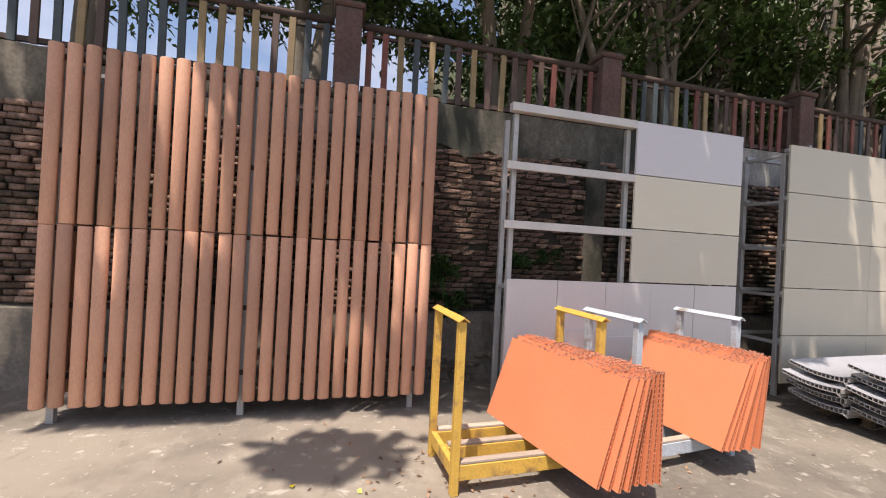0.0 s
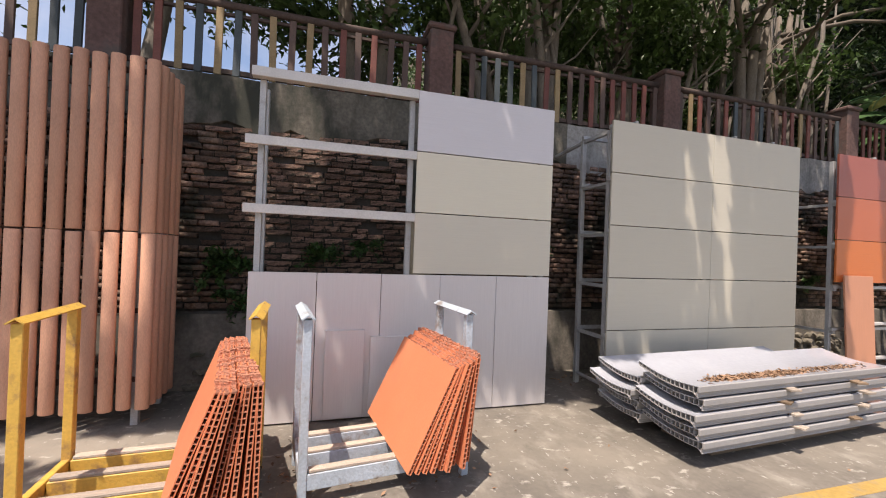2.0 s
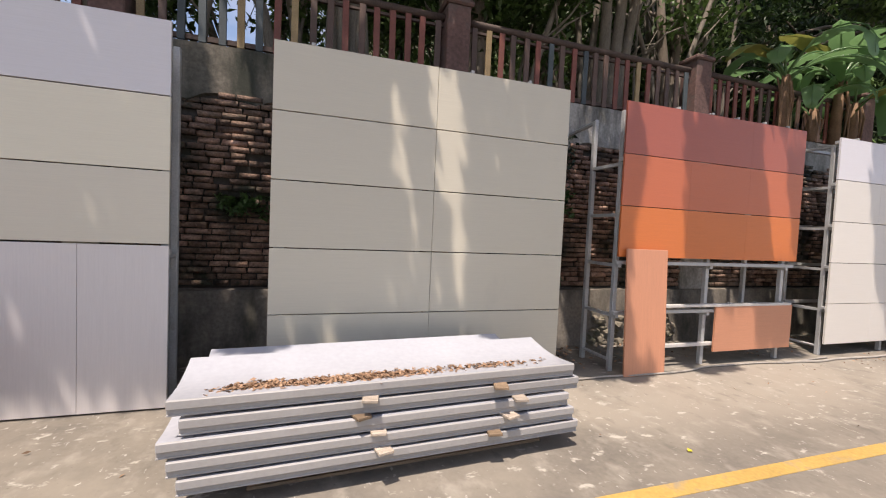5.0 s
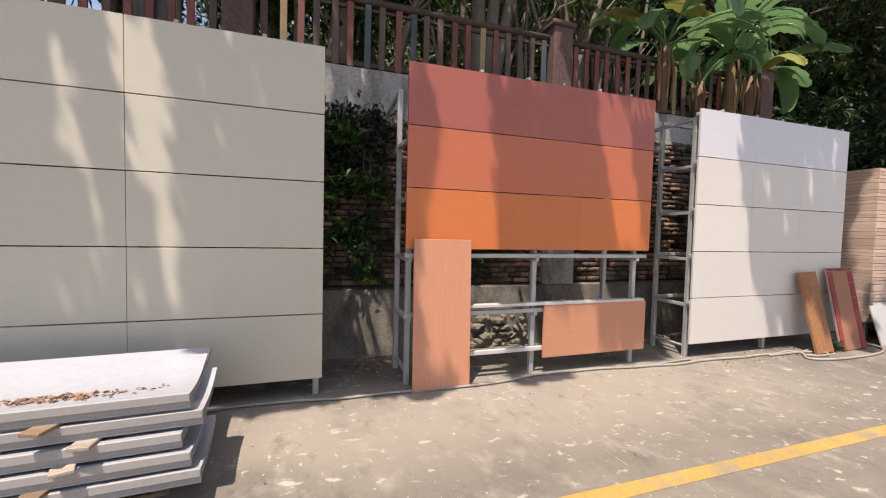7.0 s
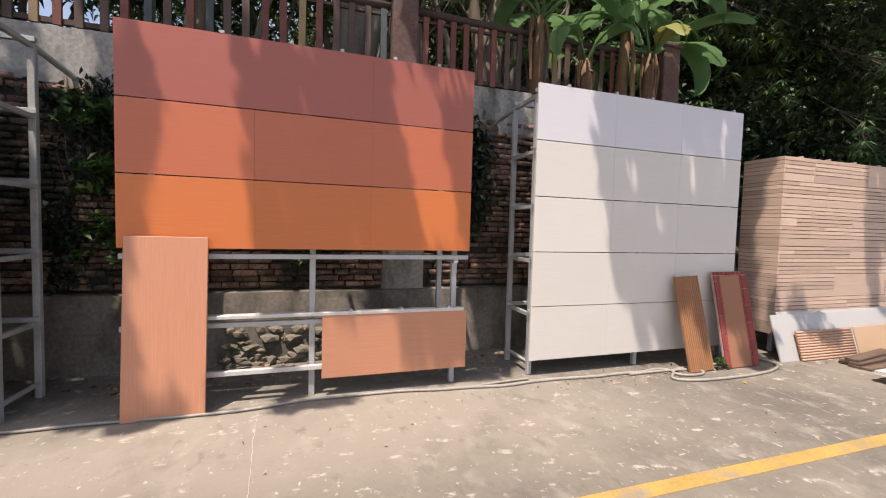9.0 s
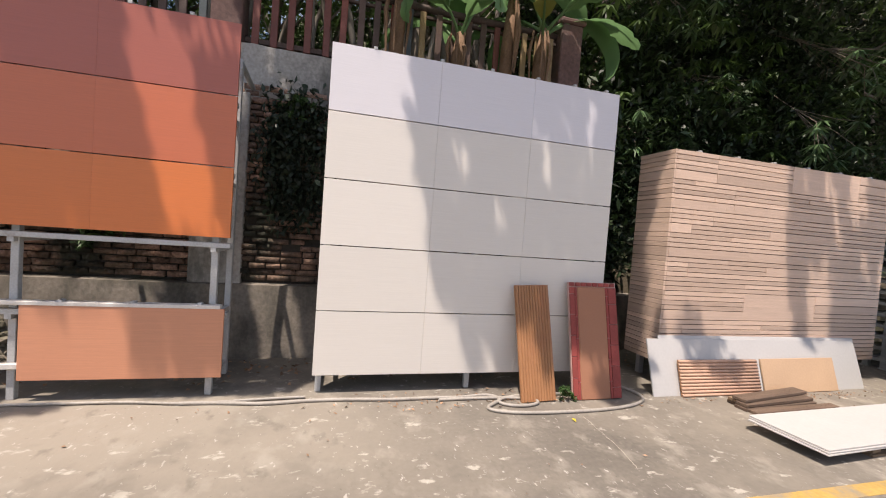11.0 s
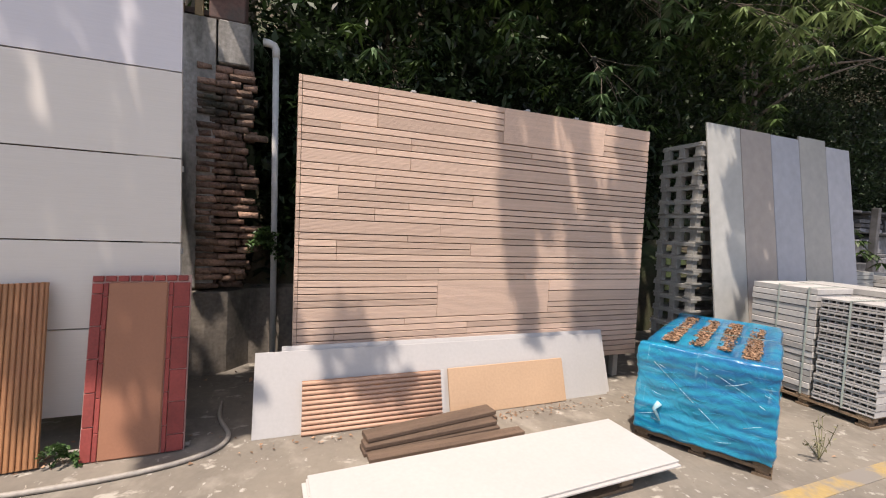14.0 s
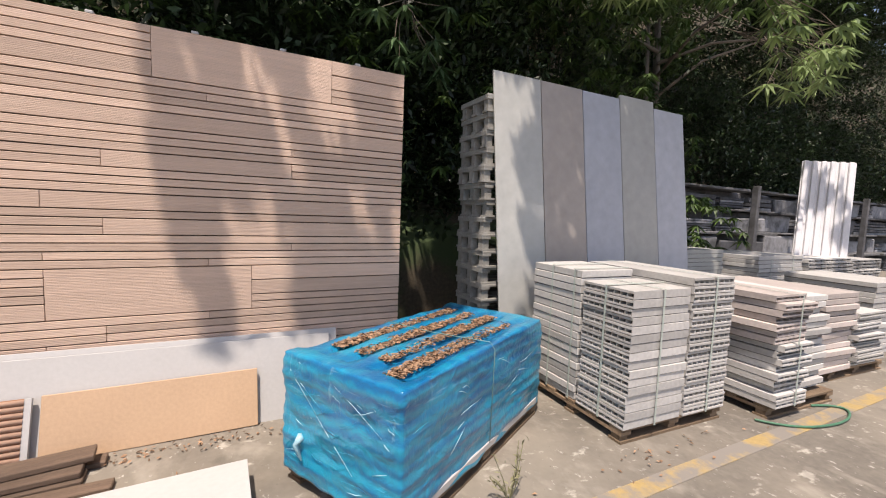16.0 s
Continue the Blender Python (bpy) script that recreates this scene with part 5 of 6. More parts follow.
def lit_gap(x, y, z):
    """True where the unseen overhanging crown is left open, placing sun on the stands."""
    k = (FACE - y) / 0.30
    X, Z = x + 0.25 * k, z - k
    gx, gy = X + 0.25 * Z, FACE + 0.30 * Z
    wob = 0.10 * np.sin(Z * 2.3 + X) + 0.05 * np.sin(Z * 6.1)

    def streak(at, lean, half, lo, hi):
        return (np.abs(X - at - lean * (hi - Z) + 0.03 * np.sin(Z * 7 + at)) < half) & (Z > lo) & (Z < hi)

    g = Z < 0.20
    fringe = np.sin(X * 2.6 + 1) + 0.6 * np.sin(X * 6.3) + 0.3 * np.sin(X * 13)
    g &= ~((X > 1.1) & (Z > -0.7 * np.clip(fringe - 0.3, 0, 1)) & (fringe > 0.3))
    g &= ~((X > 7.0) & (X < 10.3) & (Z > -0.45 - 0.3 * np.sin(X * 5.2) - 0.2 * np.sin(X * 13)))
    g &= ~((X > 14.75) & (X < 15.35) & (Z > -1.6 + np.abs(X - 15) * 3))
    g |= (Z < -1.5)
    g |= (X < -0.3) & (Z < 0.4)
    g &= ~((Z < 0.0) & (((gx - 0.05) / 0.52) ** 2 + ((gy - 3.0) / 0.33) ** 2 < 1 + 0.4 * np.sin(gx * 11 + gy * 8) + 0.4 * np.sin(gx * 23 - gy * 19) + 0.4 * np.sin(gy * 33 + gx * 7)))
    n = np.sin(X * 3.1 + 0.7 * np.sin(Z * 1.7)) * np.sin(Z * 1.1 + X * 0.9) + 0.5 * np.sin(X * 7.7 + Z * 1.9)
    g |= (X < 1.25) & (n > 0.50) & ~((X > 0.5) & (Z < 1.3)) & (Z > 0.2)
    # beige stand
    g |= streak(6.40, 0.14, 0.17, 1.55, 3.1)
    g |= streak(6.60, 0.12, 0.075, 0.55, 1.6)
    g |= streak(5.93, 0.22, 0.085, 1.75, 2.75)
    g |= streak(6.14, 0.2, 0.06, 1.1, 1.75)
    g |= streak(5.42, 0.3, 0.09, 0.2, 0.8)
    # orange stand
    g |= (X > 8.64 + wob * 0.6) & (X < 9.31 + 0.10 * (2.4 - Z)) & (Z > -0.3) & (Z < 3.1)
    g |= (X > 10.46 + 0.24 * (2.75 - Z)) & (X < 10.84 + 0.24 * (2.9 - Z)) & (Z > 1.2) & (Z < 3.1)
    g |= (X > 9.7) & (X < 10.62 + 0.2 * (0.5 - Z)) & (Z < 0.8) & (Z > -0.2)
    # white stand
    g |= (X > 11.65) & (X < 12.61 + 0.19 * (2.7 - Z) + 0.26 * np.maximum(0, 1.2 - Z) + 0.03 * np.sin(Z * 5)) & (Z < 3.3)
    g |= streak(13.05, 0.4, 0.08, 1.9, 2.25) | streak(13.43, 0.28, 0.085, 1.4, 1.8) | streak(13.79, 0.36, 0.075, 1.95, 2.6) | streak(14.08, 0.42, 0.075, 2.3, 2.7)
    # board stand
    g |= (X > 15.2) & (X < 17.05 + 0.07 * np.maximum(0, 2 - Z) + 0.08 * (Z < 1.42) + 0.2 * np.maximum(0, 1 - Z)) & (Z < 2.9)
    g |= (Z < 1.42 + 0.1 * np.sin(X * 21)) & (Z > 0.3) & (X > 17.44 + 0.06 * (1.4 - Z)) & (X < 17.77 + 0.19 * (1.4 - Z))
    g &= ~((X > 15.0) & (X < 16.75) & (Z < 0.62) & (Z > -0.7) & (np.sin(X * 5.2 + Z * 2) + 0.7 * np.sin(X * 11 - Z * 7) + 0.5 * (15.8 - X) > 0.35))
    g |= streak(17.58, 0.33, 0.075, 2.0, 2.5) | streak(17.74, 0.2, 0.06, 1.75, 2.3)
    g |= (Z > 1.85) & (Z < 2.9) & (X > 17.92 + 0.05 * (2.5 - Z)) & (X < 18.36 - 0.05 * (2.5 - Z))
    g |= (X > 17.85) & (X < 18.75) & (Z > 1.0) & (Z < 1.9) & (np.sin(X * 15 + Z * 4) * np.sin(Z * 5.1 + X * 3.3) > 0.3)
    g |= (X > 18.60) & (X < 18.8) & (Z > 0.4) & (Z < 2.6) & (np.sin(Z * 6.5) > -0.2)
    g |= (X > 19.4) & (X < 19.98 + wob) & (Z < 2.9)
    g |= (Z > 3.3) & (Z < 9) & (n > 0.6)
    g |= (Z > 6) & (Z < 24) & (X > 12) & (n > 0.5)
    down = z - 5.0
    xb, yb = x + 0.25 * down, y + 0.30 * down
    g |= (xb > 12.6) & (xb < 16.4) & (yb > 3.85) & (yb < 6.6) & (np.sin(xb * 5) + np.sin(yb * 6) > -1.3)
    down = z - 2.0
    xb, yb = x + 0.25 * down, y + 0.30 * down
    g |= (xb > 13.9) & (xb < 14.95) & (yb > 4.15) & (yb < 5.1)
    down = z - 0.3
    xb, yb = x + 0.25 * down, y + 0.30 * down
    g |= (xb > 9.0) & (xb < 10.5) & (yb > 3.85) & (yb < 4.85) & (Z > 2.9)
    g |= (xb > 11.35) & (xb < 12.05) & (yb > 3.6) & (yb < 4.35) & (Z > 2.6)
    down = z - 3.6
    xb, yb = x + 0.25 * down, y + 0.30 * down
    g |= (xb > 20.2) & (xb < 26.4) & (np.sin(xb * 9) + np.sin(yb * 11 + xb * 3) > -0.9) & (yb > np.where(xb < 22.9, 3.75, 2.4)) & (yb < np.where(xb < 22.9, 4.9, 4.6))
    return g


def trees():
    rng = np.random.default_rng(7)
    rnd = random.Random(7)
    n = 110000
    p = np.stack([rng.uniform(-7, 25.5, n), rng.uniform(0.2, 6.0, n), rng.uniform(6.6, 8.4, n)], 1)
    p = p[~lit_gap(p[:, 0], p[:, 1], p[:, 2])]
    over_woods = p[:, 2] - (FACE - p[:, 1]) / 0.30
    p = p[(over_woods < 5) | (p[:, 0] < 3) | (rng.random(len(p)) < 0.62)]
    owner = np.argmin(np.abs(p[:, 0][:, None] - np.array([t[0] for t in TRUNKS])[None]), 1)
    for i, (x, y) in enumerate(TRUNKS):
        z0 = bank_height(x, y) - 0.15
        tall = 8.0
        tr = thing("tree", pose(x, y, z0), "leafy tree with forked grey trunk on the embankment", "tree", "trees on the embankment")
        bm = bmesh.new()
        stems = 2 if i < 3 else 3
        for s in range(stems):
            a = rnd.uniform(0, 6.28)
            dx, dy = math.cos(a) * rnd.uniform(0.3, 0.8), abs(math.sin(a)) * rnd.uniform(0.2, 0.6)
            h = tall - z0
            r = rnd.uniform(0.09, 0.15) if i >= 3 else rnd.uniform(0.13, 0.19)
            tube(bm, [(s * 0.12, 0, 0), (s * 0.2 + dx * 0.25, dy * 0.2, h * 0.3), (s * 0.3 + dx * 0.6 + rnd.uniform(-0.1, 0.1), dy * 0.6, h * 0.62), (s * 0.4 + dx, dy, h)], [r * 1.25, r, r * 0.75, r * 0.45], 8)
        for s in range(5):
            a = rnd.uniform(3.5, 5.9) if s < 3 else rnd.uniform(0.3, 2.8)
            h = (tall - z0) * rnd.uniform(0.55, 0.9)
            d = rnd.uniform(2.4, 4.6) if s < 3 else 2.2
            zt = 7.4 - z0
            tube(bm, [(0.1, 0, h), (math.cos(a) * d * 0.4, math.sin(a) * d * 0.4, (h + zt) / 2 + 0.2), (math.cos(a) * d, math.sin(a) * d, zt)], [0.06, 0.045, 0.015], 6)
        part("trunk", bm, BARK if i % 2 == 0 or i > 6 else PALEBARK, tr, smooth=True)
        mine = p[owner == i] - np.array([x, y, z0])
        leaf_cloud("crown", mine, 0.22, 0.095, LEAF, tr, rng, 0.2, 0.3)
        low = 5.5 if i < 2 else 4.5 if i < 5 else 5.0
        back = clumps(rng, (x, y + 1.0, 7.2), (2.2, 1.8, 7.2 - low), 64 if i < 3 else 52 if i < 5 else 28, 130, 0.3)
        if i < 2:
            back = back[back[:, 2] > low - 0.35 + 0.5 * np.sin(back[:, 0] * 2.3)]
        leaf_cloud("crown", back - np.array([x, y, z0]), 0.2, 0.085, LEAF, tr, rng)


def rosette(v, f, tip, n, rng, short, long, wide):
    """A tuft of long leaves that droop from one tip."""
    for j in range(n):
        a = 2 * math.pi * j / n + rng.uniform(-0.25, 0.25)
        d = Vector((math.cos(a), math.sin(a), -rng.uniform(0.1, 0.9))).normalized()
        s = d.cross(Vector((0, 0, 1))).normalized()
        L, W = rng.uniform(short, long), rng.uniform(0.8, 1.15) * wide
        b = len(v)
        for q in (tip, tip + d * L * 0.4 + s * W * 0.5, tip + d * L - Vector((0, 0, 0.06)), tip + d * L * 0.4 - s * W * 0.5):
            v.append(tuple(q))
        f.append((b, b + 1, b + 2, b + 3))


def woods():
    rng = np.random.default_rng(21)
    c = []
    for k in range(1300):
        x = rng.uniform(4.4, 60)
        y = rng.uniform(8.4, 14.5)
        z = rng.uniform(bank_height(x, y) - 0.2, 15.0 if x > 12 else 8.5)
        if x > 13 and y < 11 and noise.noise((x * 0.45, z * 0.55, 3.0)) < 0.0:
            continue
        if x > 12 or rng.random() < 0.6:
            c.append((x, y, z))
    c = np.array(c)
    pts = np.repeat(c, 210, 0) + rng.normal(0, 1, (len(c) * 210, 3)) * np.array([0.52, 0.45, 0.30])
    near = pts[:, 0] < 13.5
    # leaf layer added high up, mostly out of view, to shade the woods
    up = np.stack([rng.uniform(13.5, 52, 42000), rng.uniform(3.2, 15, 42000), rng.uniform(12.5, 15.5, 42000)], 1)[:30000]
    up = up[~lit_gap(up[:, 0], up[:, 1], up[:, 2])]
    tagged(leaf_cloud("shade_canopy", up, 0.42, 0.2, LEAF_SHADE, None, rng, 0.1, 0.3), "added leaf layer, mostly out of view, shading the woods", "woods", kind="stuff")
    # shaded woods take the darker leaf, the lit ones behind the fence the plain
    tagged(leaf_cloud("woods", pts[~near], 0.19, 0.07, LEAF_SHADE, None, rng), "dense dark broadleaf woods on the bank", "woods", kind="stuff")
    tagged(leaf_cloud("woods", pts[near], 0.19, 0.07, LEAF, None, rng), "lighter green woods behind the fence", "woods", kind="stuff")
    c = []
    for k in range(260):
        x = rng.uniform(15.4, 24)
        y = rng.uniform(5.4, 8.5)
        if x < 23.5 and noise.noise((x * 0.6, y * 0.5, 7.0)) > -0.12:
            c.append((x, y, bank_height(x, y) + rng.uniform(0.1, 4.5 if y > 6 else 2.6)))
    for k in range(150):
        x, y = rng.uniform(22, 48), rng.uniform(8.3, 10.5)
        c.append((x, y, max(0, bank_height(x, y)) + rng.uniform(0.2, 5.5)))
    for k in range(60):
        x, y = rng.uniform(14.95, 15.9), rng.uniform(5.25, 6.0)
        c.append((x, y, rng.uniform(0.9, 3.4)))
    c = np.array(c)
    pts = np.repeat(c, 240, 0) + rng.normal(0, 0.34, (len(c) * 240, 3))
    pts = pts[pts[:, 1] > 5.0]
    tagged(leaf_cloud("shrubs", pts, 0.17, 0.055, LEAF_SHADE, None, rng), "dark shrubs and saplings at the foot of the woods", "shrubs", kind="stuff")
    v, f = [], []
    for k in range(210):
        x, y = rng.uniform(15.3, 24.2), rng.uniform(5.0, 7.8)
        z = max(0.2, bank_height(x, y)) + rng.uniform(0.6, 4.2)
        rosette(v, f, Vector((x, y, z)), 12, rng, 0.15, 0.30, 0.06)
    # sprays: rosettes strung along drooping twigs
    sprays = [(rng.uniform(15.6, 27), rng.uniform(5.6, 8.0), rng.uniform(3.0, 8.0)) for k in range(120)]
    sprays += [(rng.uniform(20.5, 26), rng.uniform(3.9, 5.4), rng.uniform(4.6, 6.6)) for k in range(26)]
    sprays += [(rng.uniform(25.0, 26.6), rng.uniform(5.2, 6.0), rng.uniform(0.9, 2.1)) for k in range(10)]
    for x, y, z in sprays:
        a = rng.uniform(0, 6.28)
        for q in range(7):
            r = q * 0.13
            tip = Vector((x + math.cos(a) * r + rng.normal(0, 0.06), y + math.sin(a) * r + rng.normal(0, 0.06), z - 0.05 * q * q * 0.35 + rng.normal(0, 0.04)))
            rosette(v, f, tip, 8, rng, 0.13, 0.26, 0.055)
    ob = raw("leaf_rosettes", np.array(v), np.array(f), LEAF, None)
    tagged(ob, "drooping leaf rosettes of young mango trees", "foliage", kind="stuff")
    rnd = random.Random(31)
    for k in range(62):
        x, y = rnd.uniform(3.6, 15), rnd.uniform(6.2, 9.5)
        z = bank_height(x, y) - 0.2
        r = rnd.uniform(0.025, 0.085)
        lean, h = rnd.uniform(-1.3, 1.3), rnd.uniform(5.2, 6.6)
        bm = bmesh.new()
        tube(bm, [(0, 0, 0), (lean * 0.35 + rnd.uniform(-0.1, 0.1), 0, h * 0.3), (lean, rnd.uniform(-0.3, 0.3), h * 0.65), (lean * 1.5, 0, h)], [r * 1.2, r, r * 0.8, r * 0.4], 6)
        for q in range(2):
            u, side = rnd.uniform(0.25, 0.6), rnd.choice((-1, 1))
            tube(bm, [(lean * u * 1.35, 0, h * u), (lean * u * 1.4 + side * 0.35, -0.15, h * u + rnd.uniform(0.2, 0.6)), (lean * u * 1.5 + side * 0.75, -0.25, h * u + rnd.uniform(0.6, 1.4))], [r * 0.5, r * 0.35, r * 0.15], 5)
        ob = finish("sapling", bm, PALEBARK, smooth=True)
        ob.matrix_world = pose(x, y, z)
        tagged(ob, "thin pale leaning sapling stem behind the fence", "sapling", "saplings behind the fence")


trees()
woods()


def lit_branch(m, n, seed, leaf=None):
    rng = np.random.default_rng(seed)
    t = thing("hanging_branch", m, "hanging branch tip with mango-like leaves, the sunlit ones toned lighter", "branch", "bright branch tips")
    bm = bmesh.new()
    tips = []
    for k in range(9):
        tip = Vector((rng.uniform(-0.55, 0.75), rng.uniform(-0.3, 0.3), rng.uniform(-0.5, 0.25)))
        tube(bm, [(0.9, 1.6, 1.2), (0.45, 0.7, 0.5), tuple(tip * 0.5 + Vector((0.1, 0.1, 0.1))), tuple(tip)], [0.008, 0.006, 0.005, 0.003], 5)
        tips.append(tip)
    tagged(part("twig", bm, BARK, t, "thin twigs"), kind="stuff")
    v, f = [], []
    for tip in tips:
        rosette(v, f, tip, n, rng, 0.15, 0.29, 0.048)
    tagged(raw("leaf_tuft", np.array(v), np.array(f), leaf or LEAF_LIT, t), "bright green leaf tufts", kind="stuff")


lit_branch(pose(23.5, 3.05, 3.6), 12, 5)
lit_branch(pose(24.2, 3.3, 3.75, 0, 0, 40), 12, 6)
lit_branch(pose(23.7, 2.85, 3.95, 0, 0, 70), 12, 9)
for k, (x, z) in enumerate(((15.6, 2.75), (16.55, 3.2), (18.3, 4.2), (20.9, 5.2), (17.3, 5.4))):
    lit_branch(pose(x, 5.45, z, 0, 0, 25 * k), 11, 30 + k, LEAF_MANGO)
lit_branch(pose(18.85, 4.5, 3.45, 0, 0, 0), 11, 41, LEAF_MANGO)
lit_branch(pose(19.7, 4.3, 4.5, 0, 0, 30), 11, 42, LEAF_MANGO)
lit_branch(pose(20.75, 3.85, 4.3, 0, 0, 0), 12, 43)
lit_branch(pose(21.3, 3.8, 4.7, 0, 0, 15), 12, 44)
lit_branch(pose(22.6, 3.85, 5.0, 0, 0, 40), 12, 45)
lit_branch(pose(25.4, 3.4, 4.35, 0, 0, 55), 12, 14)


# ---- banana plants by the fence ----
def banana_leaf(length, width, rise, arch, material, parent, m, rnd, torn=0.3):
    """A long blade with a midrib, arching over, torn along its side veins."""
    bm = bmesh.new()
    n = 22
    last = None
    for i in range(n + 1):
        s = i / n
        ang = radians(rise) - arch * s * s ** 0.5
        c = Vector((0, 0, 0)) if last is None else last[3] + Vector((math.cos(ang), 0, math.sin(ang))) * (length / n)
        w = width * 0.5 * (math.sin(min(1, max(0, s - 0.26) / 0.74) * math.pi) ** 0.45 if s > 0.27 else 0.05)
        tear_l, tear_r = (rnd.uniform(0, 1) < torn) and s > 0.2, (rnd.uniform(0, 1) < torn) and s > 0.2
        sag = 0.3 * w
        mid = bm.verts.new(c)
        le = bm.verts.new(c + Vector((0.03 * (rnd.random() - 0.5), w * (0.7 if tear_l else 1), -sag + 0.02 * (rnd.random() - 0.5))))
        ri = bm.verts.new(c + Vector((0.03 * (rnd.random() - 0.5), -w * (0.7 if tear_r else 1), -sag + 0.02 * (rnd.random() - 0.5))))
        if last:
            bm.faces.new((last[0], mid, le, last[1]))
            bm.faces.new((last[0], last[2], ri, mid))
        last = (mid, le, ri, c)
    ob = part("leaf", bm, material, parent, smooth=True)
    ob.matrix_basis = m
    rib = bmesh.new()
    pts, c = [], Vector((0, 0, 0))
    for i in range(9):
        pts.append(tuple(c - Vector((0, 0, 0.008))))
        ang = radians(rise) - arch * ((i + 0.5) / 8) ** 1.5
        c = c + Vector((math.cos(ang), 0, math.sin(ang))) * (length / 8)
    tube(rib, pts, [0.022 - 0.0022 * i for i in range(9)], 6)
    part("midrib", rib, BANANA, ob, smooth=True)


def banana(x, y, h, leaves, seed, droop=False):
    rnd = random.Random(seed)
    z0 = 3.262
    b = thing("banana_plant", pose(x, y, z0), "banana plant with broad torn green leaves on the wall top", "banana plant", "banana plants by the fence")
    bm = bmesh.new()
    tube(bm, [(0, 0, 0), (0.02, 0, h * 0.5), (0.04, 0, h)], [0.085, 0.08, 0.05], 10)
    part("pseudostem", bm, DRYLEAF, b, smooth=True)
    for i in range(leaves):
        az = 360 * i / leaves * 1.0 + rnd.uniform(-18, 18)
        banana_leaf(rnd.uniform(1.15, 1.75), rnd.uniform(0.26, 0.38), rnd.uniform(30, 80), rnd.uniform(1.4, 3.2), BANANA if (i + 4) % 9 else BANANA_OLD, b, pose(0.03, 0, h - rnd.uniform(0, 0.2), 0, 0, az), rnd, 0.22)
    if droop:
        banana_leaf(1.75, 0.30, 52, 3.3, BANANA, b, pose(0.05, 0, h - 0.1, 0, 0, 3), rnd, 0.1)
    for i in range(4):
        a = rnd.uniform(0, 6.28)
        bm = bmesh.new()
        tube(bm, [(math.cos(a) * 0.1, math.sin(a) * 0.1, h - 0.05), (math.cos(a) * 0.15, -abs(math.sin(a)) * 0.15, h * 0.6), (math.cos(a) * 0.12, -abs(math.sin(a)) * 0.13, h * 0.15)], [0.012, 0.022, 0.006], 6)
        part("dry_sheath", bm, DRYLEAF, b, "dry brown hanging leaf")


banana(12.58, 4.735, 1.0, 10, 3)
banana(13.3, 4.735, 0.55, 5, 9)
banana(13.92, 4.735, 1.12, 12, 8)
banana(14.36, 4.735, 0.8, 7, 12, True)


# ---- small plants, litter ----
def fern(m, n, size, seed):
    rng = np.random.default_rng(seed)
    t = thing("wall_plant", m, "small green plant growing out of the wall", "plant", "plants on the wall")
    cen = []
    bm = bmesh.new()
    for k in range(n):
        a = rng.uniform(0, 2 * np.pi)
        d = Vector((math.cos(a) * 0.8, -abs(math.sin(a)) * 0.55 - 0.15, rng.uniform(-0.5, 0.7))).normalized() * size * rng.uniform(0.5, 1)
        tube(bm, [(0, 0, 0), tuple(d * 0.5 + Vector((0, 0, 0.05))), tuple(d - Vector((0, 0, 0.1 * size)))], [0.005, 0.004, 0.002], 4, False)
        for s in np.linspace(0.2, 1, 12):
            q = d * s + Vector((0, 0, 0.05 * math.sin(s * 3)))
            cen += [tuple(q + Vector(rng.normal(0, 0.018 * size / 0.3, 3))) for _ in range(3)]
    part("stalk", bm, FERN, t)
    leaf_cloud("foliage", np.array(cen), 0.07 * size / 0.3, 0.026 * size / 0.3, FERN, t, rng, 0.2, 0.5)


for i, (x, z, s) in enumerate(((1.15, 1.25, 0.42), (1.3, 0.85, 0.35), (2.1, 1.35, 0.3), (2.6, 1.45, 0.25), (7.9, 2.45, 0.45), (8.2, 1.9, 0.5), (8.05, 1.3, 0.45), (8.3, 0.9, 0.3), (9.9, 1.15, 0.25), (10.2, 2.0, 0.3), (11.6, 2.6, 0.25), (15.1, 1.2, 0.3), (4.65, 1.6, 0.35))):
    fern(pose(x, WALL_Y - 0.02, z), 12, s, 40 + i)


def creeper(x0, x1, seed):
    """Dark climbing plant hanging over the brickwork in uneven clumps."""
    rng = np.random.default_rng(seed)
    t = thing("creeper", pose(x0, WALL_Y - 0.03, 0.8), "dark green creeper hanging over old bricks", "climbing plant")
    cen = []
    w = x1 - x0
    for k in range(95):
        u, z = rng.uniform(0, w), rng.uniform(0.05, 1.95)
        if noise.noise((u * 2.3, z * 1.6, seed)) + 0.25 * (z - 0.9) < 0.0:
            continue
        cen.append(np.array([u, -0.03, z]) + rng.normal(0, 1, (60, 3)) * np.array([0.085, 0.035, 0.10]))
    cen = np.concatenate(cen)
    cen[:, 1] = np.minimum(cen[:, 1], 0.0)
    tagged(leaf_cloud("foliage", cen, 0.085, 0.045, CREEPER, t, rng, 0.7, 0.4), kind="stuff")
    for k in range(7):
        u = rng.uniform(0.05, w - 0.05)
        bm = bmesh.new()
        tube(bm, [(u, -0.02, 2.0), (u + rng.uniform(-0.1, 0.1), -0.05, 1.3), (u + rng.uniform(-0.2, 0.2), -0.04, 0.5)], [0.006, 0.005, 0.002], 5)
        part("stem", bm, BARK, t, smooth=True)


CREEPER = leafy("dark_creeper_leaf", (0.03, 0.048, 0.03), 0.5)
creeper(7.55, 8.5, 3)
creeper(11.35, 11.85, 6)


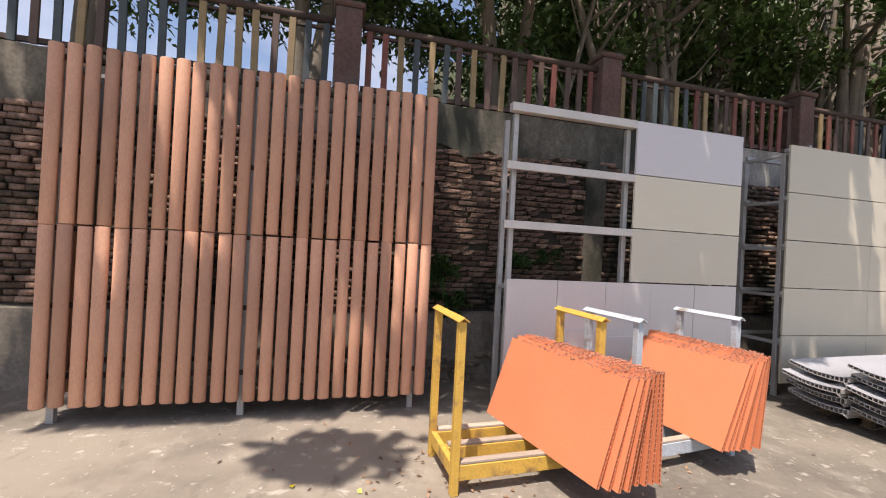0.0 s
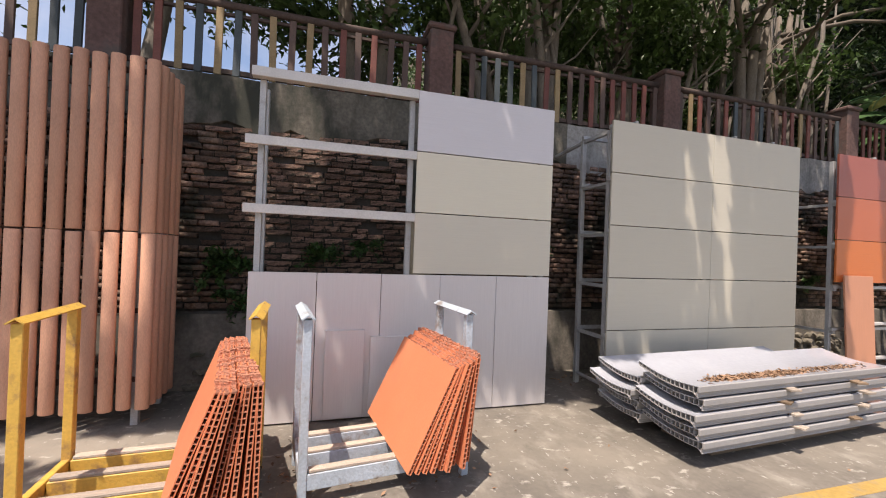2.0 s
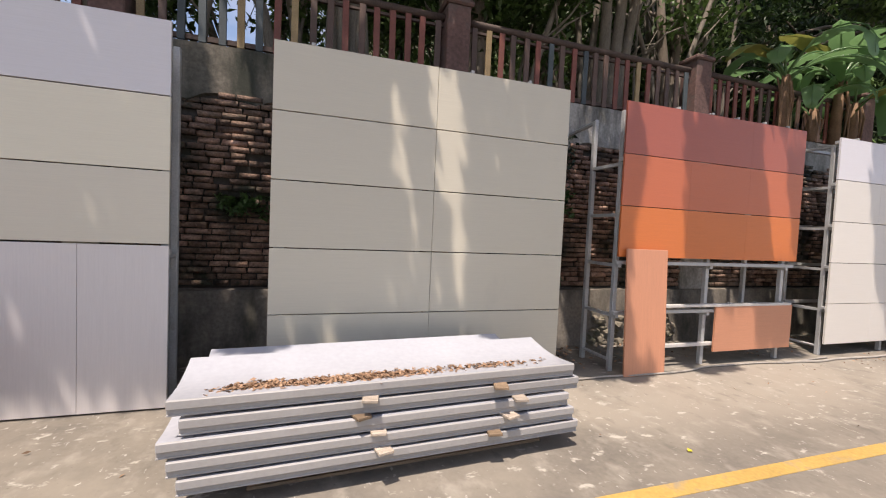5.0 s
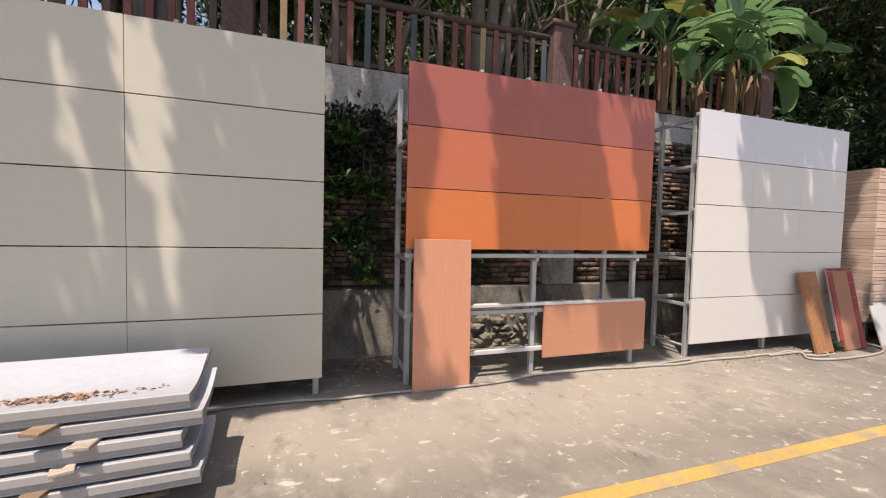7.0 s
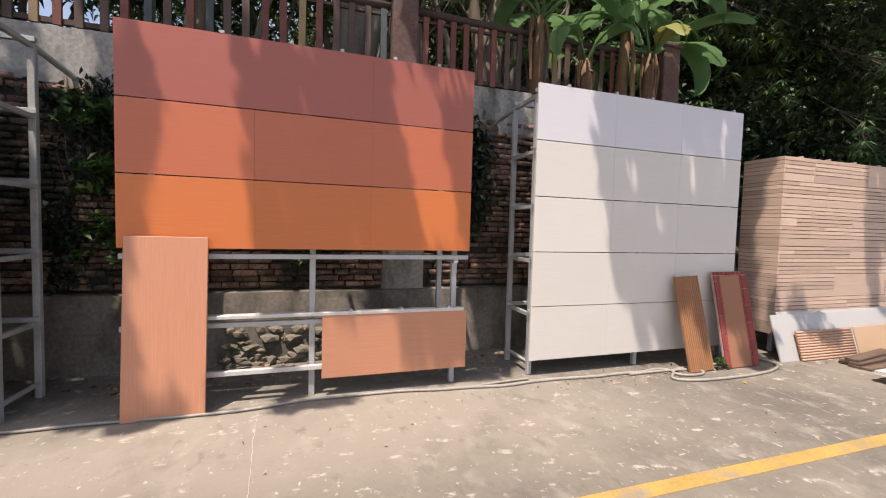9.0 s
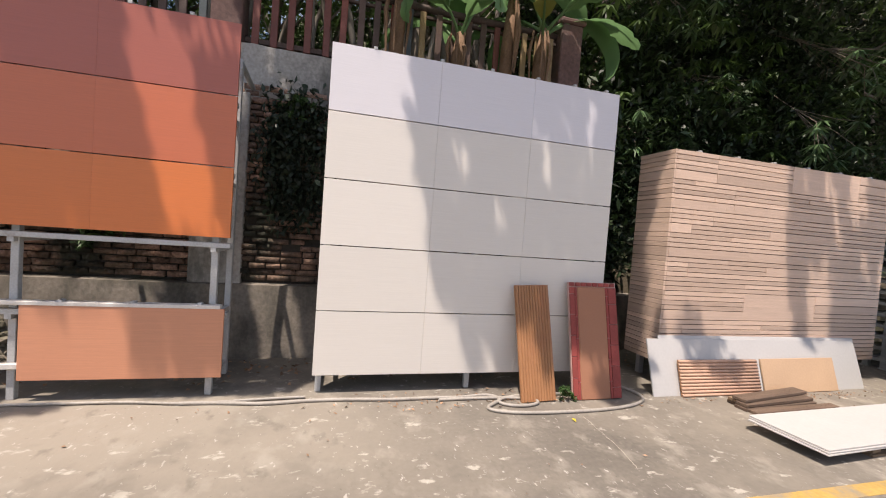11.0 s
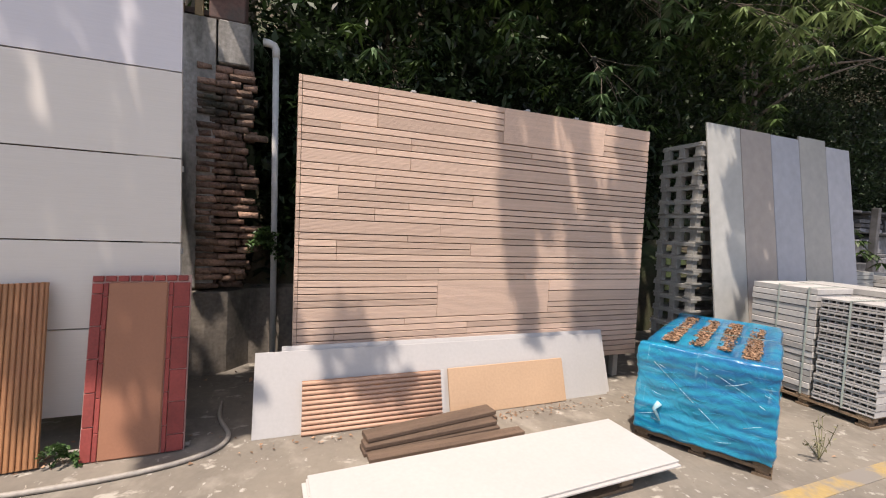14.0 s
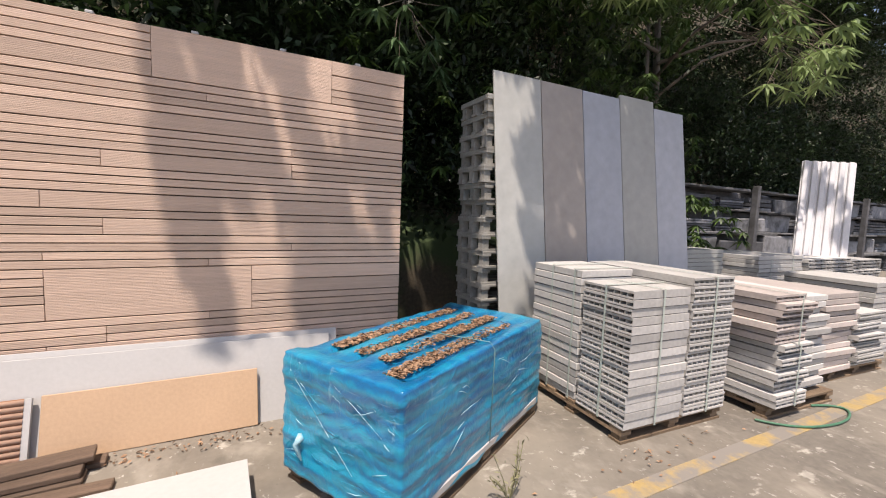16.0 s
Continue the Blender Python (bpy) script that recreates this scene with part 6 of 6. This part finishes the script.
def litter_patch(name, cx, cy, rx, ry, n, seed, size=0.045, z=0.006, m=None, label="dry brown leaves scattered on the concrete"):
    rng = np.random.default_rng(seed)
    pts = np.stack([rng.normal(cx, rx, n), rng.normal(cy, ry, n), rng.uniform(z, z + 0.012, n)], 1)
    ob = leaf_cloud(name, pts, size, size * 0.5, LITTER, None, rng, 0, 0.25)
    if m:
        ob.matrix_world = m
    tagged(ob, label, "leaf litter", kind="stuff")


litter_patch("dry_leaves", 13.6, 3.35, 0.9, 0.10, 200, 1, 0.035)
litter_patch("dry_leaves", 16.8, 3.12, 0.8, 0.04, 200, 2, 0.03)
litter_patch("dry_leaves", 19.9, 1.95, 0.5, 0.06, 34, 3, 0.03)
litter_patch("dry_leaves", 12.0, 2.9, 7.0, 0.5, 60, 4, 0.03)
litter_patch("dry_leaves", 9.5, 4.25, 3.5, 0.18, 500, 5, 0.06)
litter_patch("dry_leaves", 1.6, 2.7, 0.9, 0.25, 260, 6, 0.04)
litter_patch("dry_leaves", 0.95, 0.10, 0.24, 0.030, 1700, 7, 0.03, 0.126 + 0.396 + 0.071, PILE, "dry brown leaves lying in the top curved panel")
litter_patch("dry_leaves", 0.42, 0.11, 0.10, 0.03, 420, 8, 0.035, 0.126 + 0.396 + 0.071, PILE, "dry brown leaves lying in the top curved panel")
litter_patch("dry_leaves", 1.75, 0.12, 0.20, 0.03, 200, 9, 0.035, 0.126 + 0.396 + 0.071, PILE, "dry brown leaves lying in the top curved panel")


def weed(m, seed):
    rng = np.random.default_rng(seed)
    t = thing("weed", m, "thin dry weed growing from the concrete", "weed")
    bm, cen = bmesh.new(), []
    for k in range(7):
        d = Vector((rng.uniform(-0.13, 0.13), rng.uniform(-0.1, 0.1), rng.uniform(0.12, 0.30)))
        tube(bm, [(0, 0, 0), tuple(d * 0.5 + Vector((0.01, 0, 0))), tuple(d)], [0.003, 0.0025, 0.0015], 4, False)
        cen += [tuple(d * u + Vector(rng.normal(0, 0.012, 3))) for u in np.linspace(0.3, 1, 7)]
    part("stalk", bm, DRYGRASS, t)
    leaf_cloud("foliage", np.array(cen), 0.05, 0.011, DRYGRASS, t, rng, -0.2, 0.5)


yellow = np.random.default_rng(5)
for x, y in ((14.02, 2.87), (7.9, 2.09), (0.2, 2.5), (-0.2, 2.62)):
    tagged(leaf_cloud("fallen_leaf", np.array([(x, y, 0.012)]), 0.055, 0.034, YELLOWLEAF, None, yellow, 0, 0.1), "small fallen yellow leaf lying on the concrete", "leaf", "fallen yellow leaves")
DRYGRASS = leafy("dry_olive_grass", (0.20, 0.19, 0.10), 0.3, 0.1)
weed(pose(18.74, 1.98, 0.0), 77)
fern(pose(14.21, 3.30, 0.02), 7, 0.16, 78)


# ---- bricks of the retaining wall, last ----
def bricks():
    rnd = random.Random(12)
    wall = bpy.data.objects["wall_north"]
    unit = {}

    def brick_mesh(k):
        bm = bmesh.new()
        w, h = 0.12 + 0.016 * k, 0.05
        vs = box(bm, 0, w, -0.055, 0.0, 0, h)
        r = random.Random(k)
        for v in vs:
            v.co += Vector((r.uniform(-0.009, 0.009), r.uniform(-0.012, 0.012) if v.co.y < -0.01 else 0, r.uniform(-0.006, 0.006)))
        me = bpy.data.meshes.new("brick")
        bm.to_mesh(me)
        bm.free()
        me.materials.append(BRICK)
        return me, w

    for k in range(8):
        unit[k] = brick_mesh(k)
    cube = np.array([(x, y, z) for x in (0, 1) for y in (0, 1) for z in (0, 1)], float)
    quads = np.array([(0, 1, 3, 2), (4, 6, 7, 5), (0, 4, 5, 1), (2, 3, 7, 6), (0, 2, 6, 4), (1, 5, 7, 3)])
    V, F, single = [], [], 0
    z = 0.80
    while z < 2.86:
        x = -9 + rnd.uniform(0, 0.2)
        while x < WALL_END - 0.05:
            k = rnd.randrange(8)
            me, w = unit[k]
            limit = 2.86 if x > 11 else 2.72
            ragged = x > 14.05 and x + w > 14.6 + 0.0
            top = 3.2 if ragged else limit + 0.1 * noise.noise((x * 0.8, 3, 1))
            hidden = 14.1 < x < 14.55
            if z < top and rnd.random() > 0.035 and not hidden:
                y = WALL_Y + rnd.uniform(-0.016, 0.03)
                if single < 300 and 0.9 < x < 2.9 and 1.1 < z < 2.75:
                    share("brick", me, pose(x, y, z + rnd.uniform(-0.006, 0.006), 0, rnd.uniform(-1.5, 1.5), 0), wall)
                    single += 1
                else:
                    b = 8 * len(F)
                    V.append(np.array([x, y - 0.055, z]) + (cube + np.random.default_rng(len(F)).normal(0, 0.05, (8, 3)) * np.array([0.5, 1.4, 0.9])) * np.array([w, 0.055 if not ragged else 0.09, 0.052]))
                    F.append(quads + b)
            x += w + rnd.uniform(0.012, 0.026)
        z += 0.0665
    # the broken end, ragged courses sticking out
    z = 0.8
    r = np.random.default_rng(17)
    while z < 2.75:
        for y in (WALL_Y - 0.03, WALL_Y + 0.07, WALL_Y + 0.17):
            if r.random() < 0.12:
                continue
            x, far_x = 14.56, 14.78 + r.uniform(0.0, 0.30) * (1.0 if z < 2.3 else 0.5)
            while x < far_x:
                w = min(r.uniform(0.11, 0.24), far_x - x)
                b = 8 * len(F)
                V.append(np.array([x, y - 0.04 + r.uniform(-0.02, 0.02), z + r.uniform(-0.008, 0.008)]) + cube * np.array([w, 0.095, r.uniform(0.04, 0.056)]) + r.normal(0, 0.0035, (8, 3)))
                F.append(quads + b)
                x += w + 0.012
        z += 0.0665
    rest = raw("brickwork", np.concatenate(V), np.concatenate(F), BRICKS, wall)
    tagged(rest, "old uneven brickwork", kind="stuff")


bricks()
